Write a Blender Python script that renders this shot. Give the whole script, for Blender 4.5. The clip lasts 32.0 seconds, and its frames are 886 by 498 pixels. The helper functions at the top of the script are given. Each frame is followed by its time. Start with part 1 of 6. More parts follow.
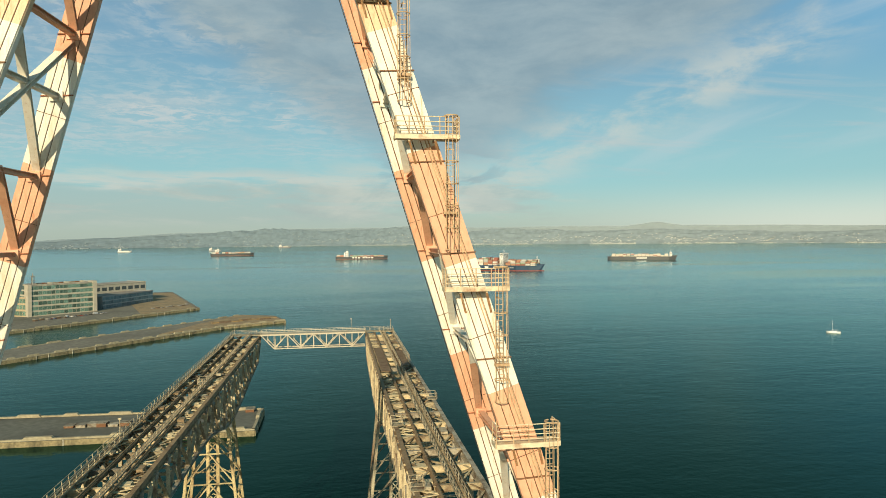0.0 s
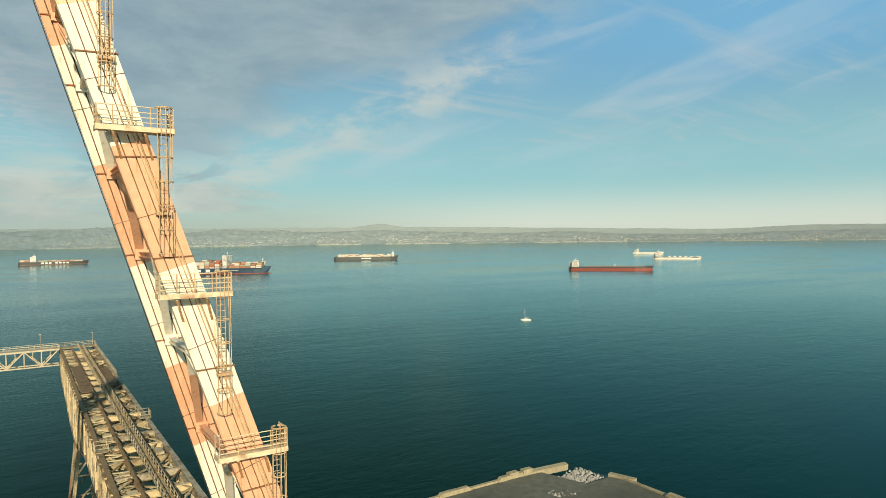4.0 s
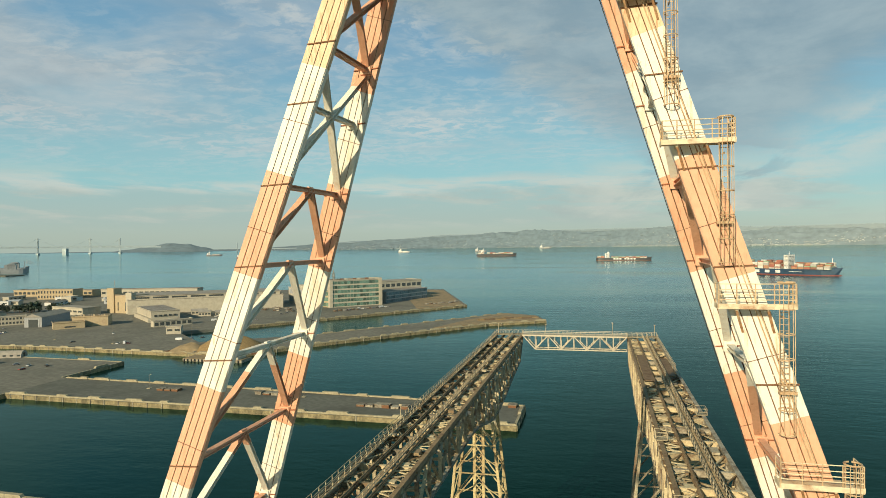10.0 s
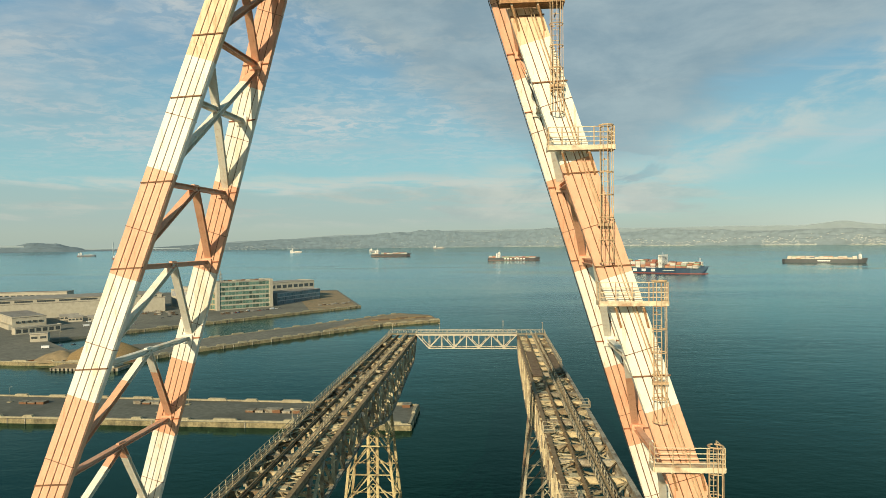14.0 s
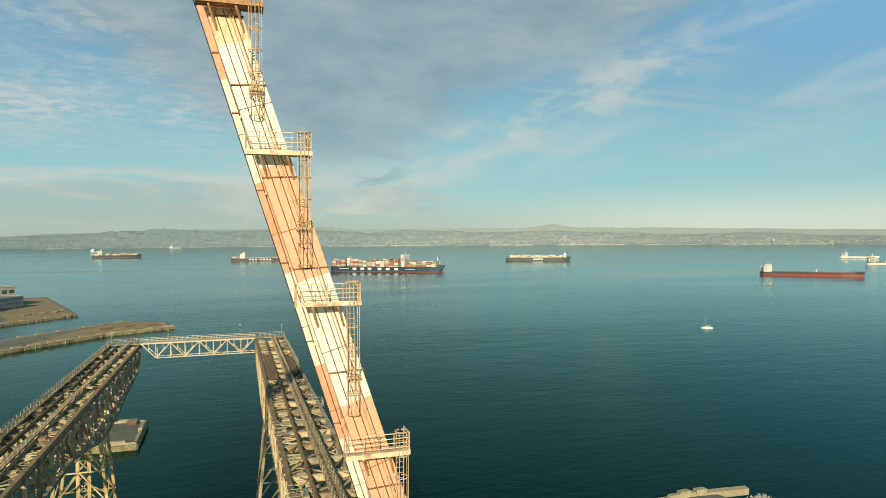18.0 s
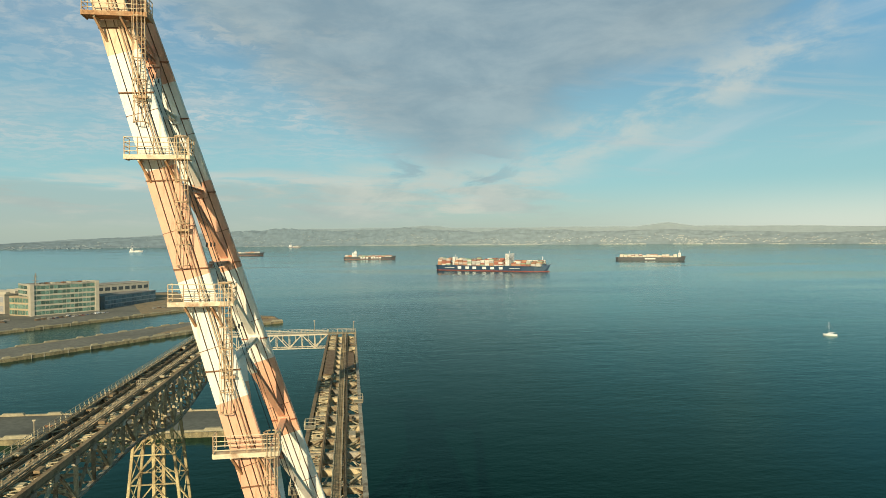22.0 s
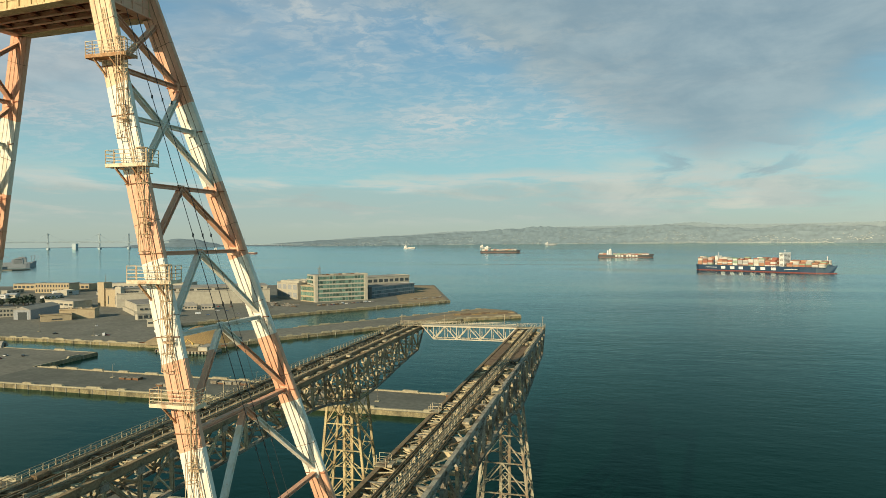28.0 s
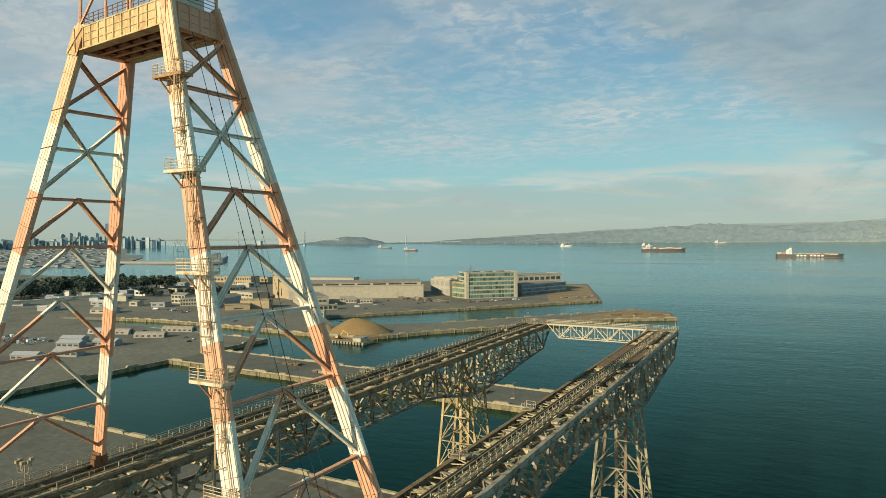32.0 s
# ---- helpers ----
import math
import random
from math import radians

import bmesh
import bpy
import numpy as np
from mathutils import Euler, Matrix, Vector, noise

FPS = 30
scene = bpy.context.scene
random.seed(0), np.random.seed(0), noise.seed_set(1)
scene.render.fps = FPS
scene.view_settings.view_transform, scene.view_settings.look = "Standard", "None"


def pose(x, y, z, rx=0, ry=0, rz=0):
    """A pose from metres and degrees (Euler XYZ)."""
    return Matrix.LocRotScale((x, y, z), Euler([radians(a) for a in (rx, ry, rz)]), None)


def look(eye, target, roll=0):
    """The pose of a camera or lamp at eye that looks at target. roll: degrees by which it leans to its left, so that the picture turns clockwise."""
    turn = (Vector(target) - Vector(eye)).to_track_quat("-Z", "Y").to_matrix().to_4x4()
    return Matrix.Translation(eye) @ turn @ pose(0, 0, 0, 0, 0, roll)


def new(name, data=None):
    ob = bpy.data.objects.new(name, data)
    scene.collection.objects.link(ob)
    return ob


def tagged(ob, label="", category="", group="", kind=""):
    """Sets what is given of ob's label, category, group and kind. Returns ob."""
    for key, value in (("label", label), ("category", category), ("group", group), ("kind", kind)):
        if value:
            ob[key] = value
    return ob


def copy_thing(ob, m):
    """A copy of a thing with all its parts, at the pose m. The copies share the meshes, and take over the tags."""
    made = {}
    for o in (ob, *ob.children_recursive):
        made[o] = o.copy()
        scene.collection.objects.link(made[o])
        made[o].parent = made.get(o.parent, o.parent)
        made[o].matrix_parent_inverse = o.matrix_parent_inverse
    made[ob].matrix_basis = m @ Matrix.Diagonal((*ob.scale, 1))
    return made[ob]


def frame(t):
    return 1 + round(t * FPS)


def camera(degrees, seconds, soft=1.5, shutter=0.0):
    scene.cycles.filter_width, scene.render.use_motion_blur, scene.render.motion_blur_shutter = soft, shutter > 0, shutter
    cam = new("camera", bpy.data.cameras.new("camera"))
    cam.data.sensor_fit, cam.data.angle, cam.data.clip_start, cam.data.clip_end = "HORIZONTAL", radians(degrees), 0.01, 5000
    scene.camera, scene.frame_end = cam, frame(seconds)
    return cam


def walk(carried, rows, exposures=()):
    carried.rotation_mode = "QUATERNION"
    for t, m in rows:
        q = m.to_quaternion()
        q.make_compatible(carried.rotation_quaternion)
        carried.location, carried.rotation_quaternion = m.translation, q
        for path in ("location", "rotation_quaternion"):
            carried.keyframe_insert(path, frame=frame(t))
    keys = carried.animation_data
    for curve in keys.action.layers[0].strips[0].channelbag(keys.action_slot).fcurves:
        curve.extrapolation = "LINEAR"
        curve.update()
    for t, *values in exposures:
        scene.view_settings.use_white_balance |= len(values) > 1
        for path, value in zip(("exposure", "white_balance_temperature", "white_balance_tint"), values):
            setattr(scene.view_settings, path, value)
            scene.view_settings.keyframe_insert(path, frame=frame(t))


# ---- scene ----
cam = camera(69.2, 32.0, soft=0.8)
PATH = [
    (0, (7.73, -41.53, 85.93), (24.0, 57.13, 84.42), -0.47),
    (1, (7.72, -41.55, 85.93), (31.88, 55.47, 84.41), -0.54),
    (2, (7.72, -41.64, 85.94), (46.67, 50.45, 84.4), -0.50),
    (3, (7.77, -41.62, 85.97), (60.55, 43.3, 84.31), -0.56),
    (3.5, (7.79, -41.6, 85.96), (62.78, 41.9, 84.28), -0.66),
    (5.5, (7.75, -41.55, 86.18), (62.54, 42.09, 84.3), -0.59),
    (6, (7.75, -41.55, 86.18), (55.28, 46.42, 84.46), -0.61),
    (6.5, (7.74, -41.56, 86.21), (45.6, 50.98, 84.57), -0.68),
    (7, (7.71, -41.57, 86.26), (35.67, 54.43, 84.68), -0.75),
    (7.5, (7.71, -41.55, 86.31), (25.02, 56.93, 84.87), -0.70),
    (8, (7.7, -41.56, 86.35), (14.32, 58.22, 85.03), -0.71),
    (8.5, (7.69, -41.56, 86.4), (4.4, 58.38, 85.2), -0.68),
    (9, (7.68, -41.56, 86.46), (-4.83, 57.65, 85.3), -0.68),
    (9.5, (7.67, -41.57, 86.5), (-12.49, 56.37, 85.5), -0.65),
    (10, (7.66, -41.58, 86.53), (-15.75, 55.63, 85.52), -0.65),
    (10.5, (7.65, -41.59, 86.56), (-17.36, 55.23, 85.58), -0.65),
    (11, (7.65, -41.61, 86.57), (-18.3, 54.96, 85.58), -0.58),
    (12, (7.65, -41.61, 86.59), (-19.24, 54.7, 85.58), -0.59),
    (12.5, (7.66, -41.65, 86.61), (-17.68, 55.08, 85.57), -0.59),
    (13, (7.67, -41.66, 86.61), (-13.82, 56.0, 85.57), -0.58),
    (13.5, (7.68, -41.67, 86.58), (-7.93, 57.09, 85.53), -0.55),
    (14, (7.7, -41.7, 86.56), (0.52, 58.04, 85.41), -0.54),
    (14.5, (7.71, -41.71, 86.53), (11.28, 58.22, 85.33), -0.49),
    (15, (7.71, -41.76, 86.51), (22.42, 57.15, 85.26), -0.47),
    (15.5, (7.68, -41.88, 86.47), (32.35, 55.02, 85.27), -0.50),
    (17.5, (9.2, -42.6, 86.67), (39.96, 52.54, 85.25), -0.49),
    (18, (10.25, -43.03, 86.71), (41.28, 52.02, 85.28), -0.35),
    (18.5, (11.5, -43.39, 86.74), (41.12, 52.11, 85.32), -0.36),
    (19, (12.96, -43.78, 86.76), (40.81, 52.26, 85.32), -0.33),
    (19.5, (14.54, -44.25, 86.77), (40.87, 52.21, 85.34), -0.28),
    (20, (16.19, -44.54, 86.77), (39.26, 52.75, 85.36), -0.24),
    (20.5, (17.92, -44.56, 86.79), (38.46, 53.29, 85.29), -0.34),
    (21, (19.73, -44.69, 86.77), (38.56, 53.51, 85.3), -0.39),
    (21.5, (21.59, -44.99, 86.76), (38.41, 53.58, 85.28), -0.33),
    (22, (23.49, -45.16, 86.76), (37.97, 53.78, 85.28), -0.38),
    (22.5, (25.41, -45.24, 86.79), (36.35, 54.15, 85.24), -0.23),
    (23, (27.32, -45.44, 86.79), (33.39, 54.36, 85.19), -0.10),
    (23.5, (29.22, -45.7, 86.73), (30.49, 54.28, 85.25), -0.26),
    (24, (31.09, -45.92, 86.69), (29.35, 54.05, 85.11), -0.23),
    (24.5, (32.95, -46.03, 86.68), (27.5, 53.81, 85.06), -0.12),
    (25, (34.81, -46.09, 86.65), (25.03, 53.42, 85.0), -0.04),
    (25.5, (36.64, -46.1, 86.62), (23.22, 52.98, 84.89), 0.01),
    (27.5, (44.5, -45.9, 86.07), (23.66, 51.89, 84.48), -0.43),
    (28, (46.35, -45.68, 86.06), (21.3, 51.12, 84.51), -0.44),
    (28.5, (48.08, -45.35, 85.96), (17.52, 49.85, 84.47), -0.51),
    (29, (49.77, -44.97, 85.89), (14.55, 48.61, 84.39), -0.50),
    (29.5, (51.41, -44.59, 85.88), (12.84, 47.66, 84.36), -0.41),
    (30, (52.79, -44.24, 85.89), (12.0, 47.05, 84.25), -0.37),
    (30.5, (53.89, -43.88, 85.82), (11.42, 46.64, 84.24), -0.40),
    (31, (54.95, -43.51, 85.75), (10.76, 46.19, 84.32), -0.46),
    (31.5, (56.03, -43.13, 85.77), (10.11, 45.69, 84.18), -0.43),
    (32, (57.08, -42.68, 85.84), (9.3, 45.16, 84.15), -0.42),
]
walk(cam, [(t, look(eye, target, roll)) for t, eye, target, roll in PATH])

# ---- sky and sun ----
SUN_EL, SUN_TRAVEL = 22.3, 16.5  # degrees: height of the sun; its light travels this far to the east of +y
world = bpy.data.worlds.new("sky")
scene.world = world
world.use_nodes = True
wn, wl = world.node_tree.nodes, world.node_tree.links
wn.clear()


def wnode(kind, **values):
    n = wn.new(kind)
    for k, v in values.items():
        n.inputs[k].default_value = v
    return n


sky = wn.new("ShaderNodeTexSky")
sky.sky_type, sky.sun_disc = "NISHITA", False
sky.sun_elevation, sky.sun_rotation = radians(SUN_EL), radians(180 + SUN_TRAVEL)
sky.altitude, sky.air_density, sky.dust_density, sky.ozone_density = 50, 1.0, 1.2, 2.0
background = wn.new("ShaderNodeBackground")
background.inputs["Strength"].default_value = 0.1
out = wn.new("ShaderNodeOutputWorld")
wl.new(background.outputs[0], out.inputs["Surface"])

# clouds: a flat layer seen in perspective, a grey bank over the bay, thin bright streaks, haze low down
def wmath(op, a, b=0.0, c=0.0):
    n = wn.new("ShaderNodeMath")
    n.operation = op
    for i, v in enumerate((a, b, c)):
        if isinstance(v, (int, float)):
            n.inputs[i].default_value = v
        else:
            wl.new(v, n.inputs[i])
    return n.outputs[0]


def wramp(v, lo, hi, a=0.0, b=1.0):
    n = wn.new("ShaderNodeMapRange")
    n.interpolation_type = "SMOOTHSTEP"
    wl.new(v, n.inputs["Value"])
    n.inputs["From Min"].default_value, n.inputs["From Max"].default_value = lo, hi
    n.inputs["To Min"].default_value, n.inputs["To Max"].default_value = a, b
    return n.outputs["Result"]


def wnoise(vector, scale, detail=6, rough=0.55, distort=0.0):
    n = wn.new("ShaderNodeTexNoise")
    n.inputs["Scale"].default_value, n.inputs["Detail"].default_value, n.inputs["Roughness"].default_value, n.inputs["Distortion"].default_value = scale, detail, rough, distort
    wl.new(vector, n.inputs["Vector"])
    return n.outputs["Fac"]


def wmix(f, a, b):
    n = wn.new("ShaderNodeMix")
    n.data_type = "RGBA"
    if isinstance(f, float):
        n.inputs["Factor"].default_value = f
    else:
        wl.new(f, n.inputs["Factor"])
    for k, v in (("A", a), ("B", b)):
        if isinstance(v, tuple):
            n.inputs[k].default_value = (*v, 1)
        else:
            wl.new(v, n.inputs[k])
    return n.outputs["Result"]


coord = wn.new("ShaderNodeTexCoord")
sep = wn.new("ShaderNodeSeparateXYZ")
wl.new(coord.outputs["Generated"], sep.inputs[0])
dx, dy, dz = sep.outputs
az = wmath("MULTIPLY", wmath("ARCTAN2", dx, dy), 57.2958)
el = wmath("MULTIPLY", wmath("ARCSINE", dz), 57.2958)
inv = wmath("DIVIDE", 1.0, wmath("ADD", wmath("MAXIMUM", dz, 0.0), 0.10))
flat = wn.new("ShaderNodeCombineXYZ")
wl.new(wmath("MULTIPLY", dx, inv), flat.inputs[0])
wl.new(wmath("MULTIPLY", dy, inv), flat.inputs[1])
turned = wn.new("ShaderNodeMapping")
turned.inputs["Rotation"].default_value = (0, 0, radians(35))
turned.inputs["Scale"].default_value = (0.45, 1.6, 1.0)
wl.new(flat.outputs[0], turned.inputs["Vector"])
turned2 = wn.new("ShaderNodeMapping")
turned2.inputs["Rotation"].default_value = (0, 0, radians(-20))
turned2.inputs["Scale"].default_value = (1.0, 1.2, 1.0)
wl.new(flat.outputs[0], turned2.inputs["Vector"])
angles = wn.new("ShaderNodeCombineXYZ")
wl.new(wmath("MULTIPLY", az, 0.05), angles.inputs[0])
wl.new(wmath("MULTIPLY", el, 0.13), angles.inputs[1])
big = wnoise(flat.outputs[0], 0.9, 8, 0.62, 0.4)
puffs = wnoise(angles.outputs[0], 2.2, 8, 0.62, 0.3)
soft = wnoise(angles.outputs[0], 0.9, 5, 0.55, 0.2)
streaks = wnoise(turned.outputs[0], 1.6, 8, 0.62, 0.5)
ripple = wnoise(turned2.outputs[0], 9.5, 7, 0.66, 0.5)

# clear air: the sky model, with the blue overhead going to teal and then to pale haze
clear = wnode("ShaderNodeMix")
clear.data_type, clear.blend_type = "RGBA", "MULTIPLY"
clear.inputs["Factor"].default_value = 1.0
wl.new(sky.outputs[0], clear.inputs["A"])
clear.inputs["B"].default_value = (0.82, 1.0, 0.95, 1)
air = wmix(wramp(el, 4.0, 19.0), (2.8, 5.2, 5.4), (1.55, 3.3, 4.7))
air = wmix(wramp(el, 17.0, 40.0), air, (0.55, 1.35, 1.9))
air = wmix(wramp(el, 5.4, 0.6), air, wmix(wramp(az, 12.0, 44.0), (4.15, 4.95, 4.3), (6.6, 7.1, 6.15)))
air = wmix(wmath("MULTIPLY", wramp(az, 25.0, 60.0), wramp(el, 9.0, 17.0)), air, (1.75, 4.25, 6.3))
colour = wmix(0.8, clear.outputs["Result"], air)
# thin high streaks everywhere
colour = wmix(wmath("MULTIPLY", wmath("MULTIPLY", wramp(streaks, 0.50, 0.72), wramp(el, 3.0, 8.0)), 0.5), colour, (4.4, 5.0, 5.1))
# fine slanting cirrus over the open water to the east
slant = wn.new("ShaderNodeCombineXYZ")
wl.new(wmath("MULTIPLY", az, 0.035), slant.inputs[0])
wl.new(wmath("MULTIPLY", wmath("MULTIPLY_ADD", az, -0.27, el), 0.20), slant.inputs[1])
cirrus = wnoise(slant.outputs[0], 1.5, 5, 0.5, 0.6)
colour = wmix(wmath("MULTIPLY", wmath("MULTIPLY", wramp(cirrus, 0.50, 0.74), wmath("MULTIPLY", wramp(az, 14.0, 26.0), wramp(el, 3.5, 9.0))), 0.38), colour, (5.2, 5.8, 5.9))
# rippled cloud to the north-west
west = wmath("MULTIPLY", wramp(az, 12.0, -6.0), wramp(el, 4.0, 11.0))
field = wmath("MULTIPLY", wmath("MULTIPLY", west, wramp(big, 0.37, 0.56)), wramp(soft, 0.40, 0.58, 0.25, 1.0))
colour = wmix(wmath("MULTIPLY", field, wmath("MULTIPLY_ADD", wramp(ripple, 0.42, 0.60), 0.80, 0.20)), colour, (5.1, 5.6, 5.55))
# soft grey-lilac sheet far to the west
grey = wmath("MULTIPLY", wmath("MULTIPLY", wramp(az, -8.0, -40.0), wramp(el, 6.0, 13.0)), wramp(soft, 0.36, 0.62))
colour = wmix(wmath("MULTIPLY", grey, 0.8), colour, wmix(wramp(puffs, 0.35, 0.65), (3.1, 3.8, 4.15), (4.2, 4.8, 4.95)))
# the grey bank: a wedge that opens upwards from low over the bay, bright puffs along its lower edge
e5 = wmath("SUBTRACT", el, 3.8)
a9 = wmath("SUBTRACT", az, 9.0)
inside = wmath("MINIMUM", wmath("SUBTRACT", wmath("MULTIPLY_ADD", a9, -0.42, e5), 0.7), wmath("MULTIPLY_ADD", a9, 0.55, e5))
ragged = wmath("MULTIPLY_ADD", wmath("SUBTRACT", puffs, 0.5), 10.0, wmath("MULTIPLY_ADD", wmath("SUBTRACT", soft, 0.5), 7.0, inside))
bank = wramp(ragged, -1.5, 5.0)
line = wmath("ABSOLUTE", wmath("MULTIPLY_ADD", a9, -0.38, e5))
edge = wmath("MULTIPLY", wmath("MULTIPLY", wramp(line, 4.2, 0.2), wramp(puffs, 0.40, 0.62)), wmath("MULTIPLY", wramp(az, 10.0, 19.0), wramp(az, 50.0, 34.0)))
colour = wmix(wmath("MULTIPLY", bank, 0.84), colour, wmix(wramp(puffs, 0.30, 0.72), (2.2, 3.1, 3.55), (3.35, 4.2, 4.4)))
colour = wmix(wmath("MULTIPLY", edge, 0.68), colour, (5.5, 5.8, 5.3))
# low cream clouds and haze
flatter = wn.new("ShaderNodeCombineXYZ")
wl.new(wmath("MULTIPLY", az, 0.055), flatter.inputs[0])
wl.new(wmath("MULTIPLY_ADD", az, 0.012, wmath("MULTIPLY", el, 0.42)), flatter.inputs[1])
thin = wnoise(flatter.outputs[0], 1.7, 7, 0.6, 0.25)
lowband = wmath("MULTIPLY", wmath("MULTIPLY", wramp(el, 7.0, 4.0), wramp(el, 0.8, 2.4)), wramp(wmath("MULTIPLY_ADD", wmath("MULTIPLY", wramp(az, -12.0, 2.0), wramp(az, 20.0, 10.0)), 0.10, thin), 0.48, 0.64))
lowband = wmath("MULTIPLY", lowband, wramp(az, 26.0, 12.0))
colour = wmix(wmath("MULTIPLY", lowband, 0.75), colour, wmix(wramp(puffs, 0.4, 0.6), (3.9, 4.5, 4.2), (5.9, 5.9, 5.0)))
shore = wmath("MULTIPLY_ADD", wmath("SUBTRACT", soft, 0.5), 3.0, wmath("MULTIPLY_ADD", wmath("SUBTRACT", puffs, 0.5), 1.6, wmath("SUBTRACT", el, 4.9)))
west2 = wramp(az, 14.0, -4.0)
colour = wmix(wmath("MULTIPLY", wmath("MULTIPLY", wramp(shore, 0.35, -0.5), wramp(el, 0.3, 2.2)), wmath("MULTIPLY", west2, 0.5)), colour, (3.55, 4.4, 4.15))
rim = wmath("MULTIPLY", wmath("MULTIPLY", wramp(shore, -0.7, 0.1), wramp(shore, 1.1, 0.1)), wramp(thin, 0.40, 0.56))
colour = wmix(wmath("MULTIPLY", rim, wmath("MULTIPLY", west2, 0.7)), colour, (5.3, 5.7, 5.2))
# a low heap of cream cloud with torn grey tufts under the bank's foot
heaped = wmath("MULTIPLY", wmath("MULTIPLY", wramp(az, -5.0, 3.0), wramp(az, 19.0, 10.0)), wmath("MULTIPLY", wramp(el, 1.4, 3.2), wramp(el, 8.2, 5.2)))
tufts = wnoise(angles.outputs[0], 3.4, 7, 0.58, 0.5)
colour = wmix(wmath("MULTIPLY", wmath("MULTIPLY", heaped, wramp(tufts, 0.40, 0.58)), 0.62), colour, (5.3, 5.6, 5.0))
torn = wmath("MULTIPLY", wmath("MULTIPLY", wramp(az, 2.0, 6.0), wramp(az, 17.0, 12.0)), wmath("MULTIPLY", wramp(el, 4.0, 5.4), wramp(el, 8.8, 7.0)))
colour = wmix(wmath("MULTIPLY", wmath("MULTIPLY", torn, wramp(tufts, 0.50, 0.40)), 0.6), colour, (2.9, 3.8, 4.1))
# the cloud ends towards the zenith in clear deep air
colour = wmix(wramp(el, 19.0, 34.0), colour, wmix(wramp(az, 18.0, 60.0), (0.42, 1.2, 1.6), (1.05, 2.6, 3.2)))
wl.new(colour, background.inputs["Color"])

sun = new("sun", bpy.data.lights.new("sun", "SUN"))
sun.data.energy, sun.data.angle, sun.data.color = 5.0, radians(0.6), (1.0, 0.835, 0.56)
a, e = radians(SUN_TRAVEL), radians(SUN_EL)
sun.matrix_world = look((0, 0, 300), (math.sin(a) * math.cos(e), math.cos(a) * math.cos(e), 300 - math.sin(e)))
scene.view_settings.exposure = 0.15

# ---- materials ----


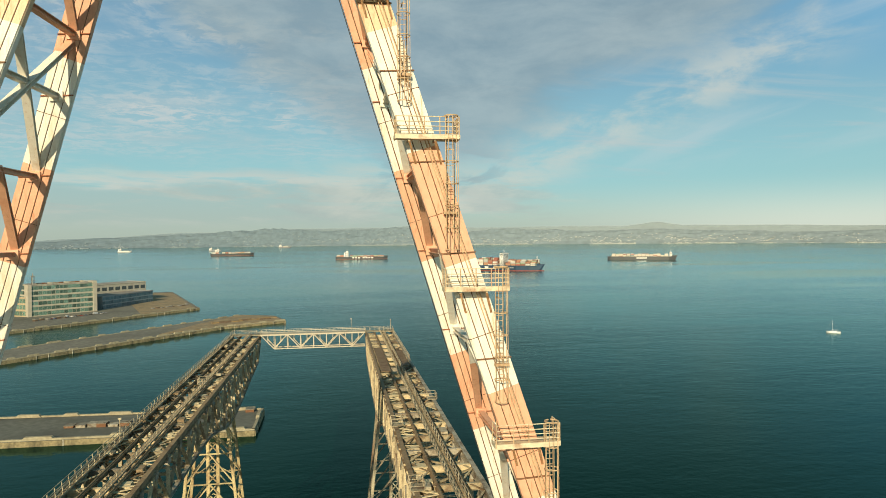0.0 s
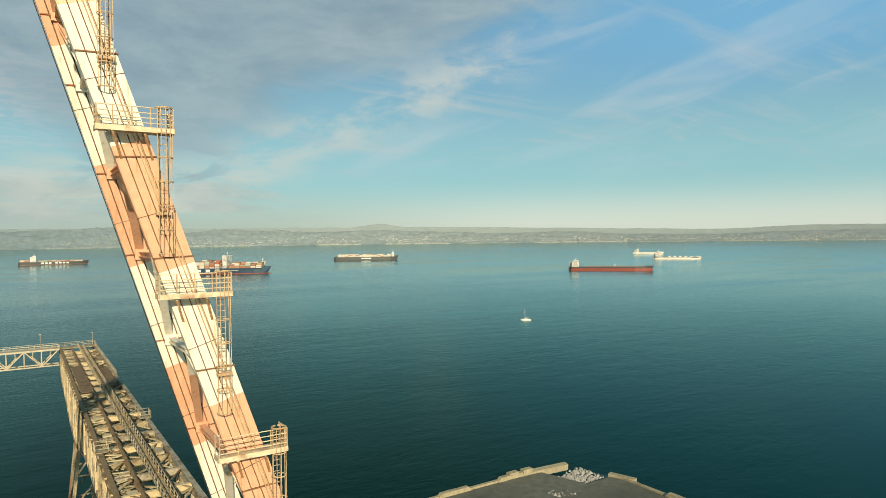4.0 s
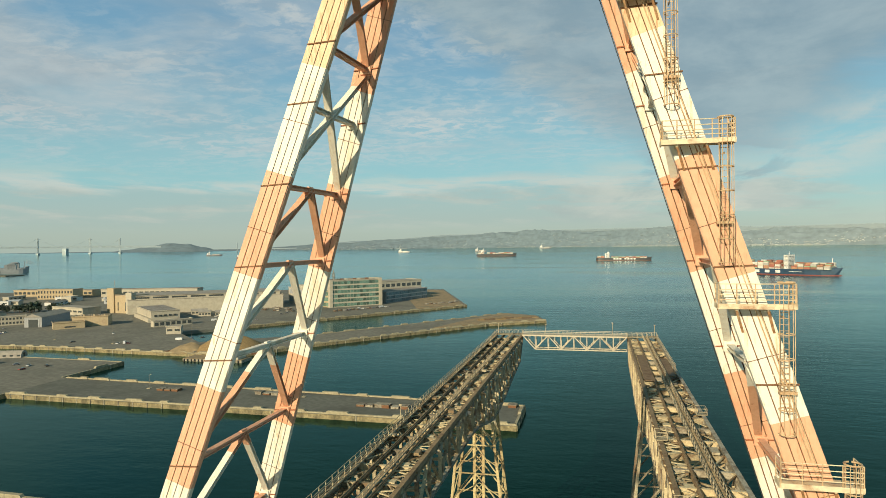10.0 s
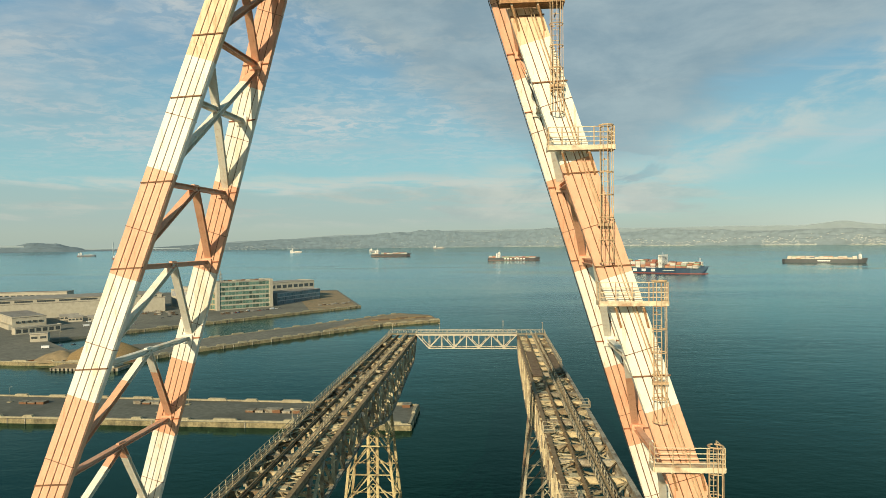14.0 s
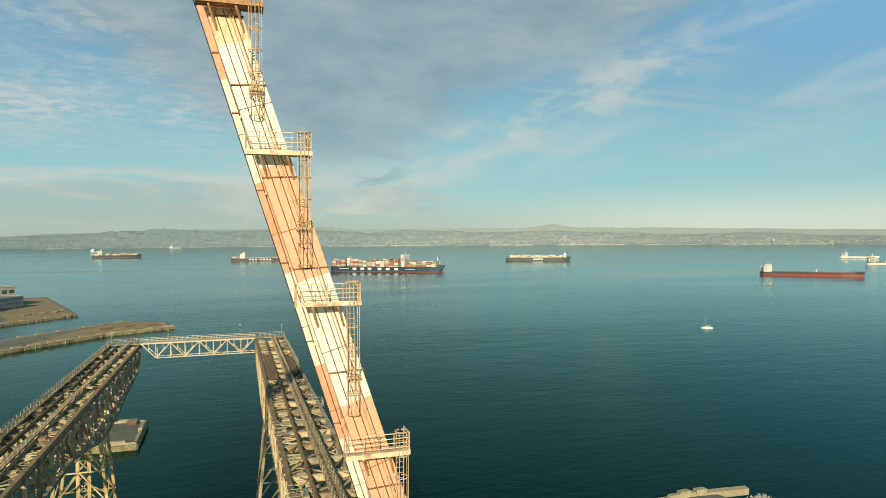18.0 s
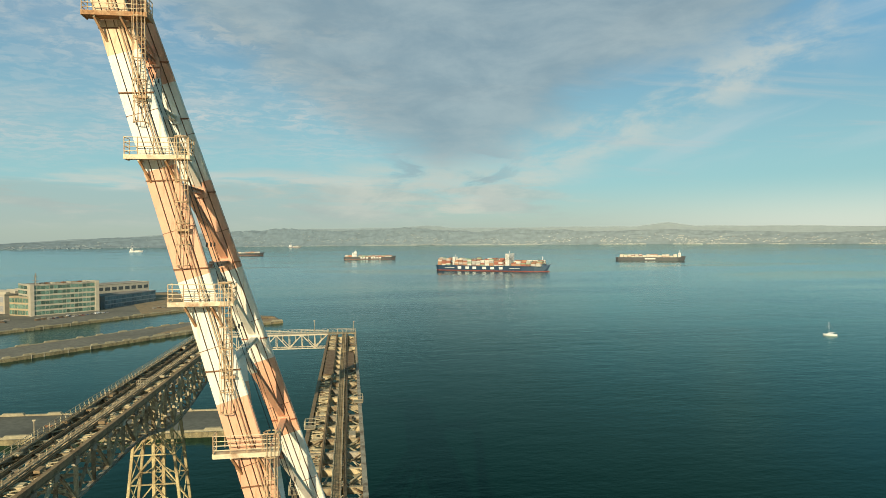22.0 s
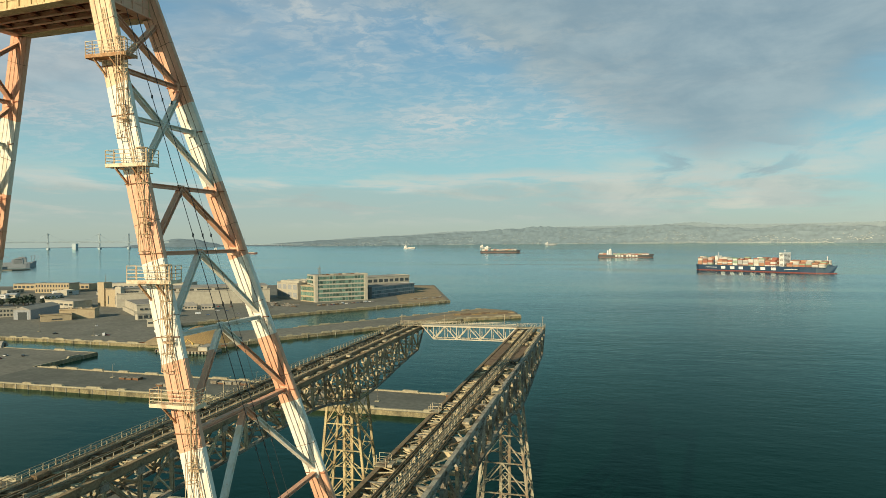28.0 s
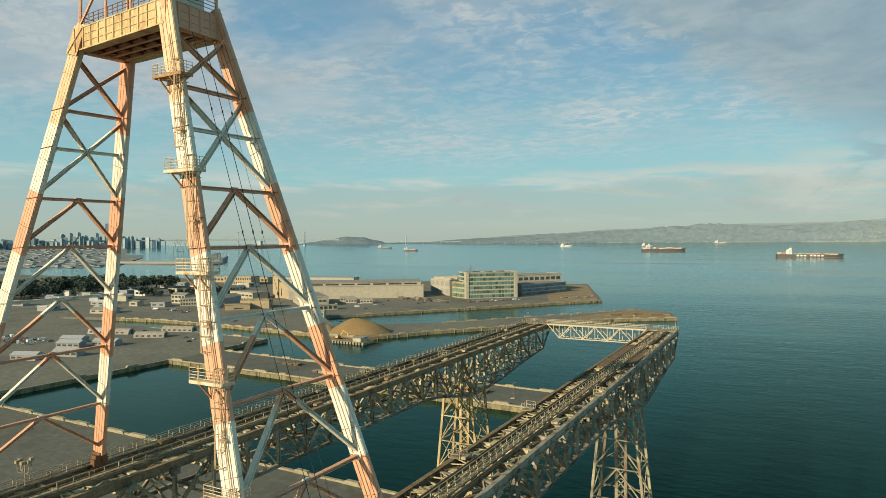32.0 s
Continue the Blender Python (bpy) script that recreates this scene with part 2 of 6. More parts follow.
def node_mat(name, colour, rough=0.6, metal=0.0, vary=0.15, scale=1.0, bump=0.0, stain=None, stain_amount=0.5, stain_scale=0.3, streak=1.0, per_object=0.0, runs=None, runs_at=(0.54, 0.65)):
    """Paint, metal, concrete or earth: two scales of variation, stains of their own shape and fine relief, in metres."""
    m = bpy.data.materials.new(name)
    m.use_nodes = True
    n, l = m.node_tree.nodes, m.node_tree.links
    b = n["Principled BSDF"]
    b.inputs["Roughness"].default_value, b.inputs["Metallic"].default_value = rough, metal
    geo = n.new("ShaderNodeNewGeometry")
    fine = n.new("ShaderNodeTexNoise")
    fine.inputs["Scale"].default_value, fine.inputs["Detail"].default_value = 3.0 * scale, 6
    l.new(geo.outputs["Position"], fine.inputs["Vector"])
    ramp = n.new("ShaderNodeMapRange")
    ramp.inputs["From Min"].default_value, ramp.inputs["From Max"].default_value = 0.3, 0.7
    ramp.inputs["To Min"].default_value, ramp.inputs["To Max"].default_value = 1 - vary, 1 + vary
    l.new(fine.outputs["Fac"], ramp.inputs["Value"])
    value = ramp.outputs["Result"]
    if per_object:
        info = n.new("ShaderNodeObjectInfo")
        r2 = n.new("ShaderNodeMapRange")
        r2.inputs["To Min"].default_value, r2.inputs["To Max"].default_value = 1 - per_object, 1 + per_object
        l.new(info.outputs["Random"], r2.inputs["Value"])
        mul = n.new("ShaderNodeMath")
        mul.operation = "MULTIPLY"
        l.new(value, mul.inputs[0])
        l.new(r2.outputs["Result"], mul.inputs[1])
        value = mul.outputs[0]
    base = n.new("ShaderNodeVectorMath")
    base.operation = "SCALE"
    base.inputs[0].default_value = colour
    l.new(value, base.inputs["Scale"])
    last = base.outputs[0]
    if stain:
        maps = n.new("ShaderNodeMapping")
        maps.inputs["Scale"].default_value = (stain_scale, stain_scale, stain_scale * streak)
        l.new(geo.outputs["Position"], maps.inputs["Vector"])
        big = n.new("ShaderNodeTexNoise")
        big.inputs["Scale"].default_value, big.inputs["Detail"].default_value, big.inputs["Roughness"].default_value = 1.0, 8, 0.65
        l.new(maps.outputs[0], big.inputs["Vector"])
        r3 = n.new("ShaderNodeMapRange")
        r3.inputs["From Min"].default_value, r3.inputs["From Max"].default_value = 0.75 - stain_amount * 0.5, 0.85 - stain_amount * 0.3
        l.new(big.outputs["Fac"], r3.inputs["Value"])
        mix = n.new("ShaderNodeMix")
        mix.data_type = "RGBA"
        l.new(r3.outputs["Result"], mix.inputs["Factor"])
        l.new(last, mix.inputs["A"])
        mix.inputs["B"].default_value = (*stain, 1)
        last = mix.outputs["Result"]
    if runs:
        maps = n.new("ShaderNodeMapping")
        maps.inputs["Scale"].default_value = (4.5, 4.5, 0.2)
        l.new(geo.outputs["Position"], maps.inputs["Vector"])
        thin = n.new("ShaderNodeTexNoise")
        thin.inputs["Scale"].default_value, thin.inputs["Detail"].default_value, thin.inputs["Roughness"].default_value = 1.0, 6, 0.7
        l.new(maps.outputs[0], thin.inputs["Vector"])
        r4 = n.new("ShaderNodeMapRange")
        r4.inputs["From Min"].default_value, r4.inputs["From Max"].default_value, r4.inputs["To Max"].default_value = *runs_at, 0.85
        l.new(thin.outputs["Fac"], r4.inputs["Value"])
        mix = n.new("ShaderNodeMix")
        mix.data_type = "RGBA"
        l.new(r4.outputs["Result"], mix.inputs["Factor"])
        l.new(last, mix.inputs["A"])
        mix.inputs["B"].default_value = (*runs, 1)
        last = mix.outputs["Result"]
    l.new(last, b.inputs["Base Color"])
    if bump:
        bp = n.new("ShaderNodeBump")
        bp.inputs["Strength"].default_value, bp.inputs["Distance"].default_value = 0.5, bump
        l.new(fine.outputs["Fac"], bp.inputs["Height"])
        l.new(bp.outputs[0], b.inputs["Normal"])
    return m


WHITE = node_mat("weathered_white_paint", (0.72, 0.68, 0.575), 0.55, vary=0.06, stain=(0.60, 0.47, 0.30), stain_amount=0.44, stain_scale=0.6, streak=0.22, runs=(0.55, 0.34, 0.17), runs_at=(0.57, 0.72))
ORANGE = node_mat("faded_orange_paint", (0.66, 0.36, 0.22), 0.6, vary=0.07, stain=(0.58, 0.28, 0.16), stain_amount=0.45, stain_scale=0.6, streak=0.22, runs=(0.44, 0.17, 0.07), runs_at=(0.57, 0.72))
# faded orange, with sunlit brightness also put into its colour
FADED = node_mat("bleached_sunlit_orange_paint", (0.70, 0.50, 0.31), 0.6, vary=0.08, stain=(0.56, 0.32, 0.16), stain_amount=0.48, stain_scale=0.6, streak=0.22, runs=(0.42, 0.19, 0.08), runs_at=(0.54, 0.68))
SEAM = node_mat("rusty_seam", (0.19, 0.095, 0.045), 0.85, vary=0.3)
NODE = node_mat("rust_red_joint", (0.30, 0.10, 0.04), 0.8, vary=0.35, scale=2.0, stain=(0.14, 0.06, 0.03), stain_amount=0.5, stain_scale=1.5)
RUST = node_mat("rusty_steel", (0.16, 0.075, 0.035), 0.85, vary=0.3, stain=(0.30, 0.22, 0.14), stain_amount=0.4, stain_scale=0.6)
# the sun's gold is in STEEL; STEELD is greyed and darkened for shaded sides
STEEL = node_mat("weathered_cream_steel", (0.41, 0.345, 0.215), 0.75, vary=0.25, scale=1.5, stain=(0.13, 0.07, 0.035), stain_amount=0.58, stain_scale=0.55, per_object=0.25)
STEELD = node_mat("dirty_shaded_grey_steel", (0.275, 0.25, 0.19), 0.8, vary=0.3, scale=1.5, stain=(0.10, 0.06, 0.032), stain_amount=0.55, stain_scale=0.5, per_object=0.3)
RAILP = node_mat("railing_paint", (0.40, 0.34, 0.225), 0.7, vary=0.2, stain=(0.15, 0.08, 0.04), stain_amount=0.5, stain_scale=0.8)
CONC = node_mat("quay_concrete", (0.122, 0.124, 0.100), 0.9, vary=0.22, scale=0.12, stain=(0.075, 0.076, 0.06), stain_amount=0.58, stain_scale=0.028)
CURB = node_mat("pale_concrete", (0.33, 0.29, 0.19), 0.9, vary=0.2, scale=0.3, stain=(0.2, 0.16, 0.10), stain_amount=0.45, stain_scale=0.15)
YARD = node_mat("dusty_yard_concrete", (0.165, 0.158, 0.125), 0.92, vary=0.25, scale=0.1, stain=(0.10, 0.10, 0.078), stain_amount=0.55, stain_scale=0.02)
QFACE = node_mat("tide_stained_concrete", (0.25, 0.205, 0.11), 0.9, vary=0.3, scale=0.4, stain=(0.06, 0.055, 0.035), stain_amount=0.6, stain_scale=0.2, streak=0.5)


def water_mat():
    m = bpy.data.materials.new("bay_water")
    m.use_nodes = True
    n, l = m.node_tree.nodes, m.node_tree.links
    n.remove(n["Principled BSDF"])
    body, shine, fres, both = n.new("ShaderNodeBsdfDiffuse"), n.new("ShaderNodeBsdfGlossy"), n.new("ShaderNodeFresnel"), n.new("ShaderNodeMixShader")
    body.inputs["Color"].default_value = (0.0007, 0.0098, 0.0082, 1)
    gloss = n.new("ShaderNodeMix")
    gloss.data_type = "RGBA"
    gloss.inputs["A"].default_value, gloss.inputs["B"].default_value = (0.165, 0.515, 0.42, 1), (0.85, 1.0, 0.985, 1)
    lift = n.new("ShaderNodeMapRange")
    lift.inputs["From Min"].default_value, lift.inputs["From Max"].default_value = 0.06, 0.66
    l.new(fres.outputs[0], lift.inputs["Value"])
    l.new(lift.outputs["Result"], gloss.inputs["Factor"])
    l.new(gloss.outputs["Result"], shine.inputs["Color"])
    fres.inputs["IOR"].default_value = 1.33
    l.new(fres.outputs[0], both.inputs[0])
    l.new(body.outputs[0], both.inputs[1])
    l.new(shine.outputs[0], both.inputs[2])
    l.new(both.outputs[0], n["Material Output"].inputs["Surface"])
    geo = n.new("ShaderNodeNewGeometry")
    height = None
    for s, sx, w in ((0.55, 0.6, 0.22), (0.22, 0.55, 0.5), (0.06, 0.45, 0.9)):
        mp = n.new("ShaderNodeMapping")
        mp.inputs["Scale"].default_value = (s * sx, s, s)
        mp.inputs["Rotation"].default_value = (0, 0, radians(-20))
        l.new(geo.outputs["Position"], mp.inputs["Vector"])
        t = n.new("ShaderNodeTexNoise")
        t.inputs["Scale"].default_value, t.inputs["Detail"].default_value = 1.0, 3
        l.new(mp.outputs[0], t.inputs["Vector"])
        k = n.new("ShaderNodeMath")
        k.operation = "MULTIPLY_ADD"
        k.inputs[1].default_value = w
        l.new(t.outputs["Fac"], k.inputs[0])
        if height:
            l.new(height, k.inputs[2])
        else:
            k.inputs[2].default_value = 0
        height = k.outputs[0]
    # cat's paws: long patches of wind-ruffled water between smoother lanes
    mp = n.new("ShaderNodeMapping")
    mp.inputs["Scale"].default_value = (0.0011, 0.0042, 1.0)
    mp.inputs["Rotation"].default_value = (0, 0, radians(14))
    l.new(geo.outputs["Position"], mp.inputs["Vector"])
    wind = n.new("ShaderNodeTexNoise")
    wind.inputs["Scale"].default_value, wind.inputs["Detail"].default_value, wind.inputs["Roughness"].default_value, wind.inputs["Distortion"].default_value = 1.0, 5, 0.6, 0.6
    l.new(mp.outputs[0], wind.inputs["Vector"])
    ruffle, dull = n.new("ShaderNodeMapRange"), n.new("ShaderNodeMapRange")
    for mr, lo, hi in ((ruffle, 0.14, 0.32), (dull, 0.10, 0.24)):
        mr.inputs["From Min"].default_value, mr.inputs["From Max"].default_value = 0.38, 0.62
        mr.inputs["To Min"].default_value, mr.inputs["To Max"].default_value = lo, hi
        l.new(wind.outputs["Fac"], mr.inputs["Value"])
    l.new(dull.outputs["Result"], shine.inputs["Roughness"])
    bp = n.new("ShaderNodeBump")
    bp.inputs["Distance"].default_value = 1.0
    l.new(ruffle.outputs["Result"], bp.inputs["Strength"])
    l.new(height, bp.inputs["Height"])
    l.new(bp.outputs[0], shine.inputs["Normal"])
    l.new(bp.outputs[0], fres.inputs["Normal"])
    return m


WATER = water_mat()

# ---- building helpers ----
I4 = Matrix.Identity(4)


def mesh_of(name, verts, faces, material):
    me = bpy.data.meshes.new(name)
    me.from_pydata(verts, [], faces)
    if material:
        me.materials.append(material)
    me.update()
    return me


def thing(name, label="", category="", group="", kind="", at=(0, 0, 0)):
    ob = new(name)
    ob.location = at
    ob.empty_display_size = 0.5
    return tagged(ob, label, category, group, kind)


def put(name, me, parent=None, label="", m=None):
    ob = new(name, me)
    if m is not None:
        ob.matrix_basis = m
    ob.parent = parent
    return tagged(ob, label)


def part(name, bm, material, parent=None, label="", m=None):
    me = bpy.data.meshes.new(name)
    bm.to_mesh(me)
    bm.free()
    if material:
        me.materials.append(material)
    return put(name, me, parent, label, m)


BOX_F = ((0, 3, 2, 1), (4, 5, 6, 7), (0, 1, 5, 4), (1, 2, 6, 5), (2, 3, 7, 6), (3, 0, 4, 7))


def box_vf(x0, y0, z0, x1, y1, z1):
    return [(x0, y0, z0), (x1, y0, z0), (x1, y1, z0), (x0, y1, z0), (x0, y0, z1), (x1, y0, z1), (x1, y1, z1), (x0, y1, z1)], [tuple(f) for f in BOX_F]


def box(name, x0, y0, z0, x1, y1, z1, material, parent=None, label=""):
    return put(name, mesh_of(name, *box_vf(x0, y0, z0, x1, y1, z1), material), parent, label)


def boxes(name, list_of, material, parent=None, label=""):
    """One part welded from several blocks."""
    V, F = [], []
    for b in list_of:
        v, f = box_vf(*b)
        F += [tuple(i + len(V) for i in q) for q in f]
        V += v
    return put(name, mesh_of(name, V, F, material), parent, label)


def frame_of(p, q, side=Vector((1, 0, 0))):
    w = (q - p).normalized()
    u = side - w * side.dot(w)
    if u.length < 1e-3:
        u = Vector((0, 1, 0)) - w * w.y
    u.normalize()
    return u, w.cross(u), w


def beam_vf(p, q, a, b, side=Vector((1, 0, 0))):
    p, q = Vector(p), Vector(q)
    u, v, w = frame_of(p, q, side)
    V = [o + u * (s * a / 2) + v * (t * b / 2) for o in (p, q) for s, t in ((-1, -1), (1, -1), (1, 1), (-1, 1))]
    return [tuple(x) for x in V], [tuple(f) for f in BOX_F]


def beam(name, p, q, a, b, material, parent=None, label="", side=Vector((1, 0, 0))):
    return put(name, mesh_of(name, *beam_vf(p, q, a, b, side), material), parent, label)


def ibeam(name, p, q, a, b, material, parent=None, label="", side=Vector((1, 0, 0)), t=0.06):
    """A rolled or built-up H section: two flanges a wide, b apart, and a web."""
    p, q = Vector(p), Vector(q)
    u, v, w = frame_of(p, q, side)
    h, k, c, e = a / 2, b / 2, t / 2, b / 2 - t
    ring = ((-h, -k), (h, -k), (h, -e), (c, -e), (c, e), (h, e), (h, k), (-h, k), (-h, e), (-c, e), (-c, -e), (-h, -e))
    V = [tuple(o + u * x + v * y) for o in (p, q) for x, y in ring]
    F = [(i, (i + 1) % 12, (i + 1) % 12 + 12, i + 12) for i in range(12)] + [tuple(range(11, -1, -1)), tuple(range(12, 24))]
    return put(name, mesh_of(name, V, F, material), parent, label)


def tube_vf(points, r, n=6):
    V, F = [], []
    pts = [Vector(p) for p in points]
    for i, p in enumerate(pts):
        w = (pts[min(i + 1, len(pts) - 1)] - pts[max(i - 1, 0)]).normalized()
        u = w.orthogonal().normalized() if i == 0 else (u - w * u.dot(w)).normalized()
        v = w.cross(u)
        V += [tuple(p + (u * math.cos(6.2832 * k / n) + v * math.sin(6.2832 * k / n)) * r) for k in range(n)]
    for i in range(len(pts) - 1):
        F += [(i * n + k, i * n + (k + 1) % n, (i + 1) * n + (k + 1) % n, (i + 1) * n + k) for k in range(n)]
    F += [tuple(range(n))[::-1], tuple(range((len(pts) - 1) * n, len(pts) * n))]
    return V, F


def tube(name, points, r, material, parent=None, label="", n=6):
    return put(name, mesh_of(name, *tube_vf(points, r, n), material), parent, label)


def join_vf(parts):
    V, F = [], []
    for v, f in parts:
        F += [tuple(i + len(V) for i in q) for q in f]
        V += v
    return V, F


def slab(name, outline, z0, z1, material, parent=None, label=""):
    """A flat block on any outline."""
    bm = bmesh.new()
    low = [bm.verts.new((x, y, z0)) for x, y in outline]
    high = [bm.verts.new((x, y, z1)) for x, y in outline]
    n = len(outline)
    bm.faces.new(high)
    bm.faces.new(low[::-1])
    for i in range(n):
        bm.faces.new((low[i], low[(i + 1) % n], high[(i + 1) % n], high[i]))
    bmesh.ops.recalc_face_normals(bm, faces=bm.faces)
    bmesh.ops.triangulate(bm, faces=[f for f in bm.faces if len(f.verts) > 4])
    return part(name, bm, material, parent, label)


# ---- water, one sheet to the far shore, lifting with distance where the bay meets the haze ----
RIM, LIFT, FLAT = 4700.0, 47.0, 2300.0


def water_z(r):
    s = max(0.0, (r - FLAT) / (RIM - FLAT))
    return LIFT * s ** 1.5


def sheet():
    rings = [0, 100, 300, 700, 1300, 1900, 2300] + [2300 + 160 * k for k in range(1, 16)] + [4800]
    V, F, n = [(0, 0, 0)], [], 72
    for r in rings[1:]:
        V += [(r * math.cos(6.283185 * k / n), r * math.sin(6.283185 * k / n), water_z(r)) for k in range(n)]
    F += [(0, 1 + k, 1 + (k + 1) % n) for k in range(n)]
    for i in range(len(rings) - 2):
        F += [(1 + i * n + k, 1 + (i + 1) * n + k, 1 + (i + 1) * n + (k + 1) % n, 1 + i * n + (k + 1) % n) for k in range(n)]
    return tagged(put("water", mesh_of("water", V, F, WATER)), "calm teal bay water with fine ripples", "water", kind="structure")


sheet()

# ---- land and piers ----
DECK = 2.5


def land(name, outline, label, z0=-3.0, z1=DECK, material=None):
    return tagged(slab(name, outline, z0, z1, material or CONC), label, "quay", kind="structure")


land("pavement_south_quay", [(-324, -420), (180, -420), (180, 112), (166, 112), (160, 131), (-324, 135)], "grey concrete quay deck under the crane")
land("pavement_west_yard", [(-2600, -420), (-324, -420), (-324, 302), (-328, 302), (-328, 357), (-482, 363), (-640, 368), (-656, 374), (-2600, 374)], "grey concrete dockyard ground", material=YARD)
land("pavement_cross_pier", [(-324, 257), (-29, 250), (-29, 286), (-131, 292), (-324, 302)], "long grey concrete pier with curb blocks")
land("ground_north_yard", [(-2600, 374), (-656, 374), (-600, 390), (-526, 403), (-436, 404), (-322, 397), (-261, 398), (-226, 455), (-102, 610), (-46, 646), (-60, 690), (-98, 708), (-246, 510), (-330, 450), (-385, 500), (-364, 530), (-254, 678), (-163, 800), (-262, 1080), (-682, 1020), (-861, 970), (-1259, 880), (-2600, 800)], "dry dockyard ground of concrete and earth", material=YARD)

# ---- crane runways on lattice trusses ----
TOP, YA, YB, XR, HALF = 56.0, -64.0, 171.0, 21.0, 4.25
POST_ME = mesh_of("post", *box_vf(-0.045, -0.045, 0, 0.045, 0.045, 1.1), RAILP)
CHEVRON = ((-1.3, -1.15), (1.3, -0.09), (1.3, 0.09), (-1.3, 1.15), (-1.3, 0.97), (0.95, 0.0), (-1.3, -0.97))
TAN = node_mat("brown_rusty_steel", (0.245, 0.172, 0.092), 0.85, vary=0.25, stain=(0.12, 0.065, 0.03), stain_amount=0.5, stain_scale=0.5, streak=1.0, per_object=0.1)
# pale packing paint; inner beams, studs and lacing take it for sunlit steel
PACK = node_mat("pale_sunlit_packing_paint", (0.54, 0.45, 0.275), 0.8, vary=0.2, stain=(0.3, 0.2, 0.1), stain_amount=0.4, stain_scale=0.8)
SLEEPER_ME = mesh_of("lacing_chevron", [(x, y, z) for z in (-0.16, -0.04) for x, y in CHEVRON], [(6, 5, 4, 3, 2, 1, 0), (7, 8, 9, 10, 11, 12, 13)] + [(i, (i + 1) % 7, (i + 1) % 7 + 7, i + 7) for i in range(7)], PACK)
DIRTY_ME = mesh_of("lacing_chevron", [(x, y, z) for z in (-0.16, -0.04) for x, y in CHEVRON], [(6, 5, 4, 3, 2, 1, 0), (7, 8, 9, 10, 11, 12, 13)] + [(i, (i + 1) % 7, (i + 1) % 7 + 7, i + 7) for i in range(7)], STEEL)
GRATE = node_mat("dusty_grating", (0.31, 0.245, 0.145), 0.85, vary=0.3, scale=2.0, stain=(0.16, 0.10, 0.055), stain_amount=0.5, stain_scale=0.7, per_object=0.25)


def belly(y):
    """Height of the truss's lower chord: level, deeper over the tower, rising to the tip."""
    knots = ((-64, 48.9), (86, 48.8), (95, 47.2), (105, 45.0), (111, 44.6), (120, 44.7), (129, 45.4), (140, 46.7), (158, 48.3), (171, 49.2))
    for (a, za), (b, zb) in zip(knots, knots[1:]):
        if y <= b:
            return za + (zb - za) * (y - a) / (b - a)
    return knots[-1][1]


def railing(x, ya, yb, z, rails=(0.55, 1.1), step=2.0, label="weathered steel handrail along the runway walkway"):
    g = thing("handrail", label, "railing", "runway handrails", at=(x, ya, z))
    n = int((yb - ya) / step)
    for k in range(n + 1):
        put("post", POST_ME, g, m=Matrix.Translation((random.uniform(-0.02, 0.02), k * step, 0)))
    for h in rails:
        beam("rail", (0, -0.05, h), (0, n * step + 0.05, h), 0.07, 0.07, RAILP, g)
    beam("toe_board", (0, -0.05, 0.12), (0, n * step + 0.05, 0.12), 0.03, 0.2, RAILP, g)
    return g


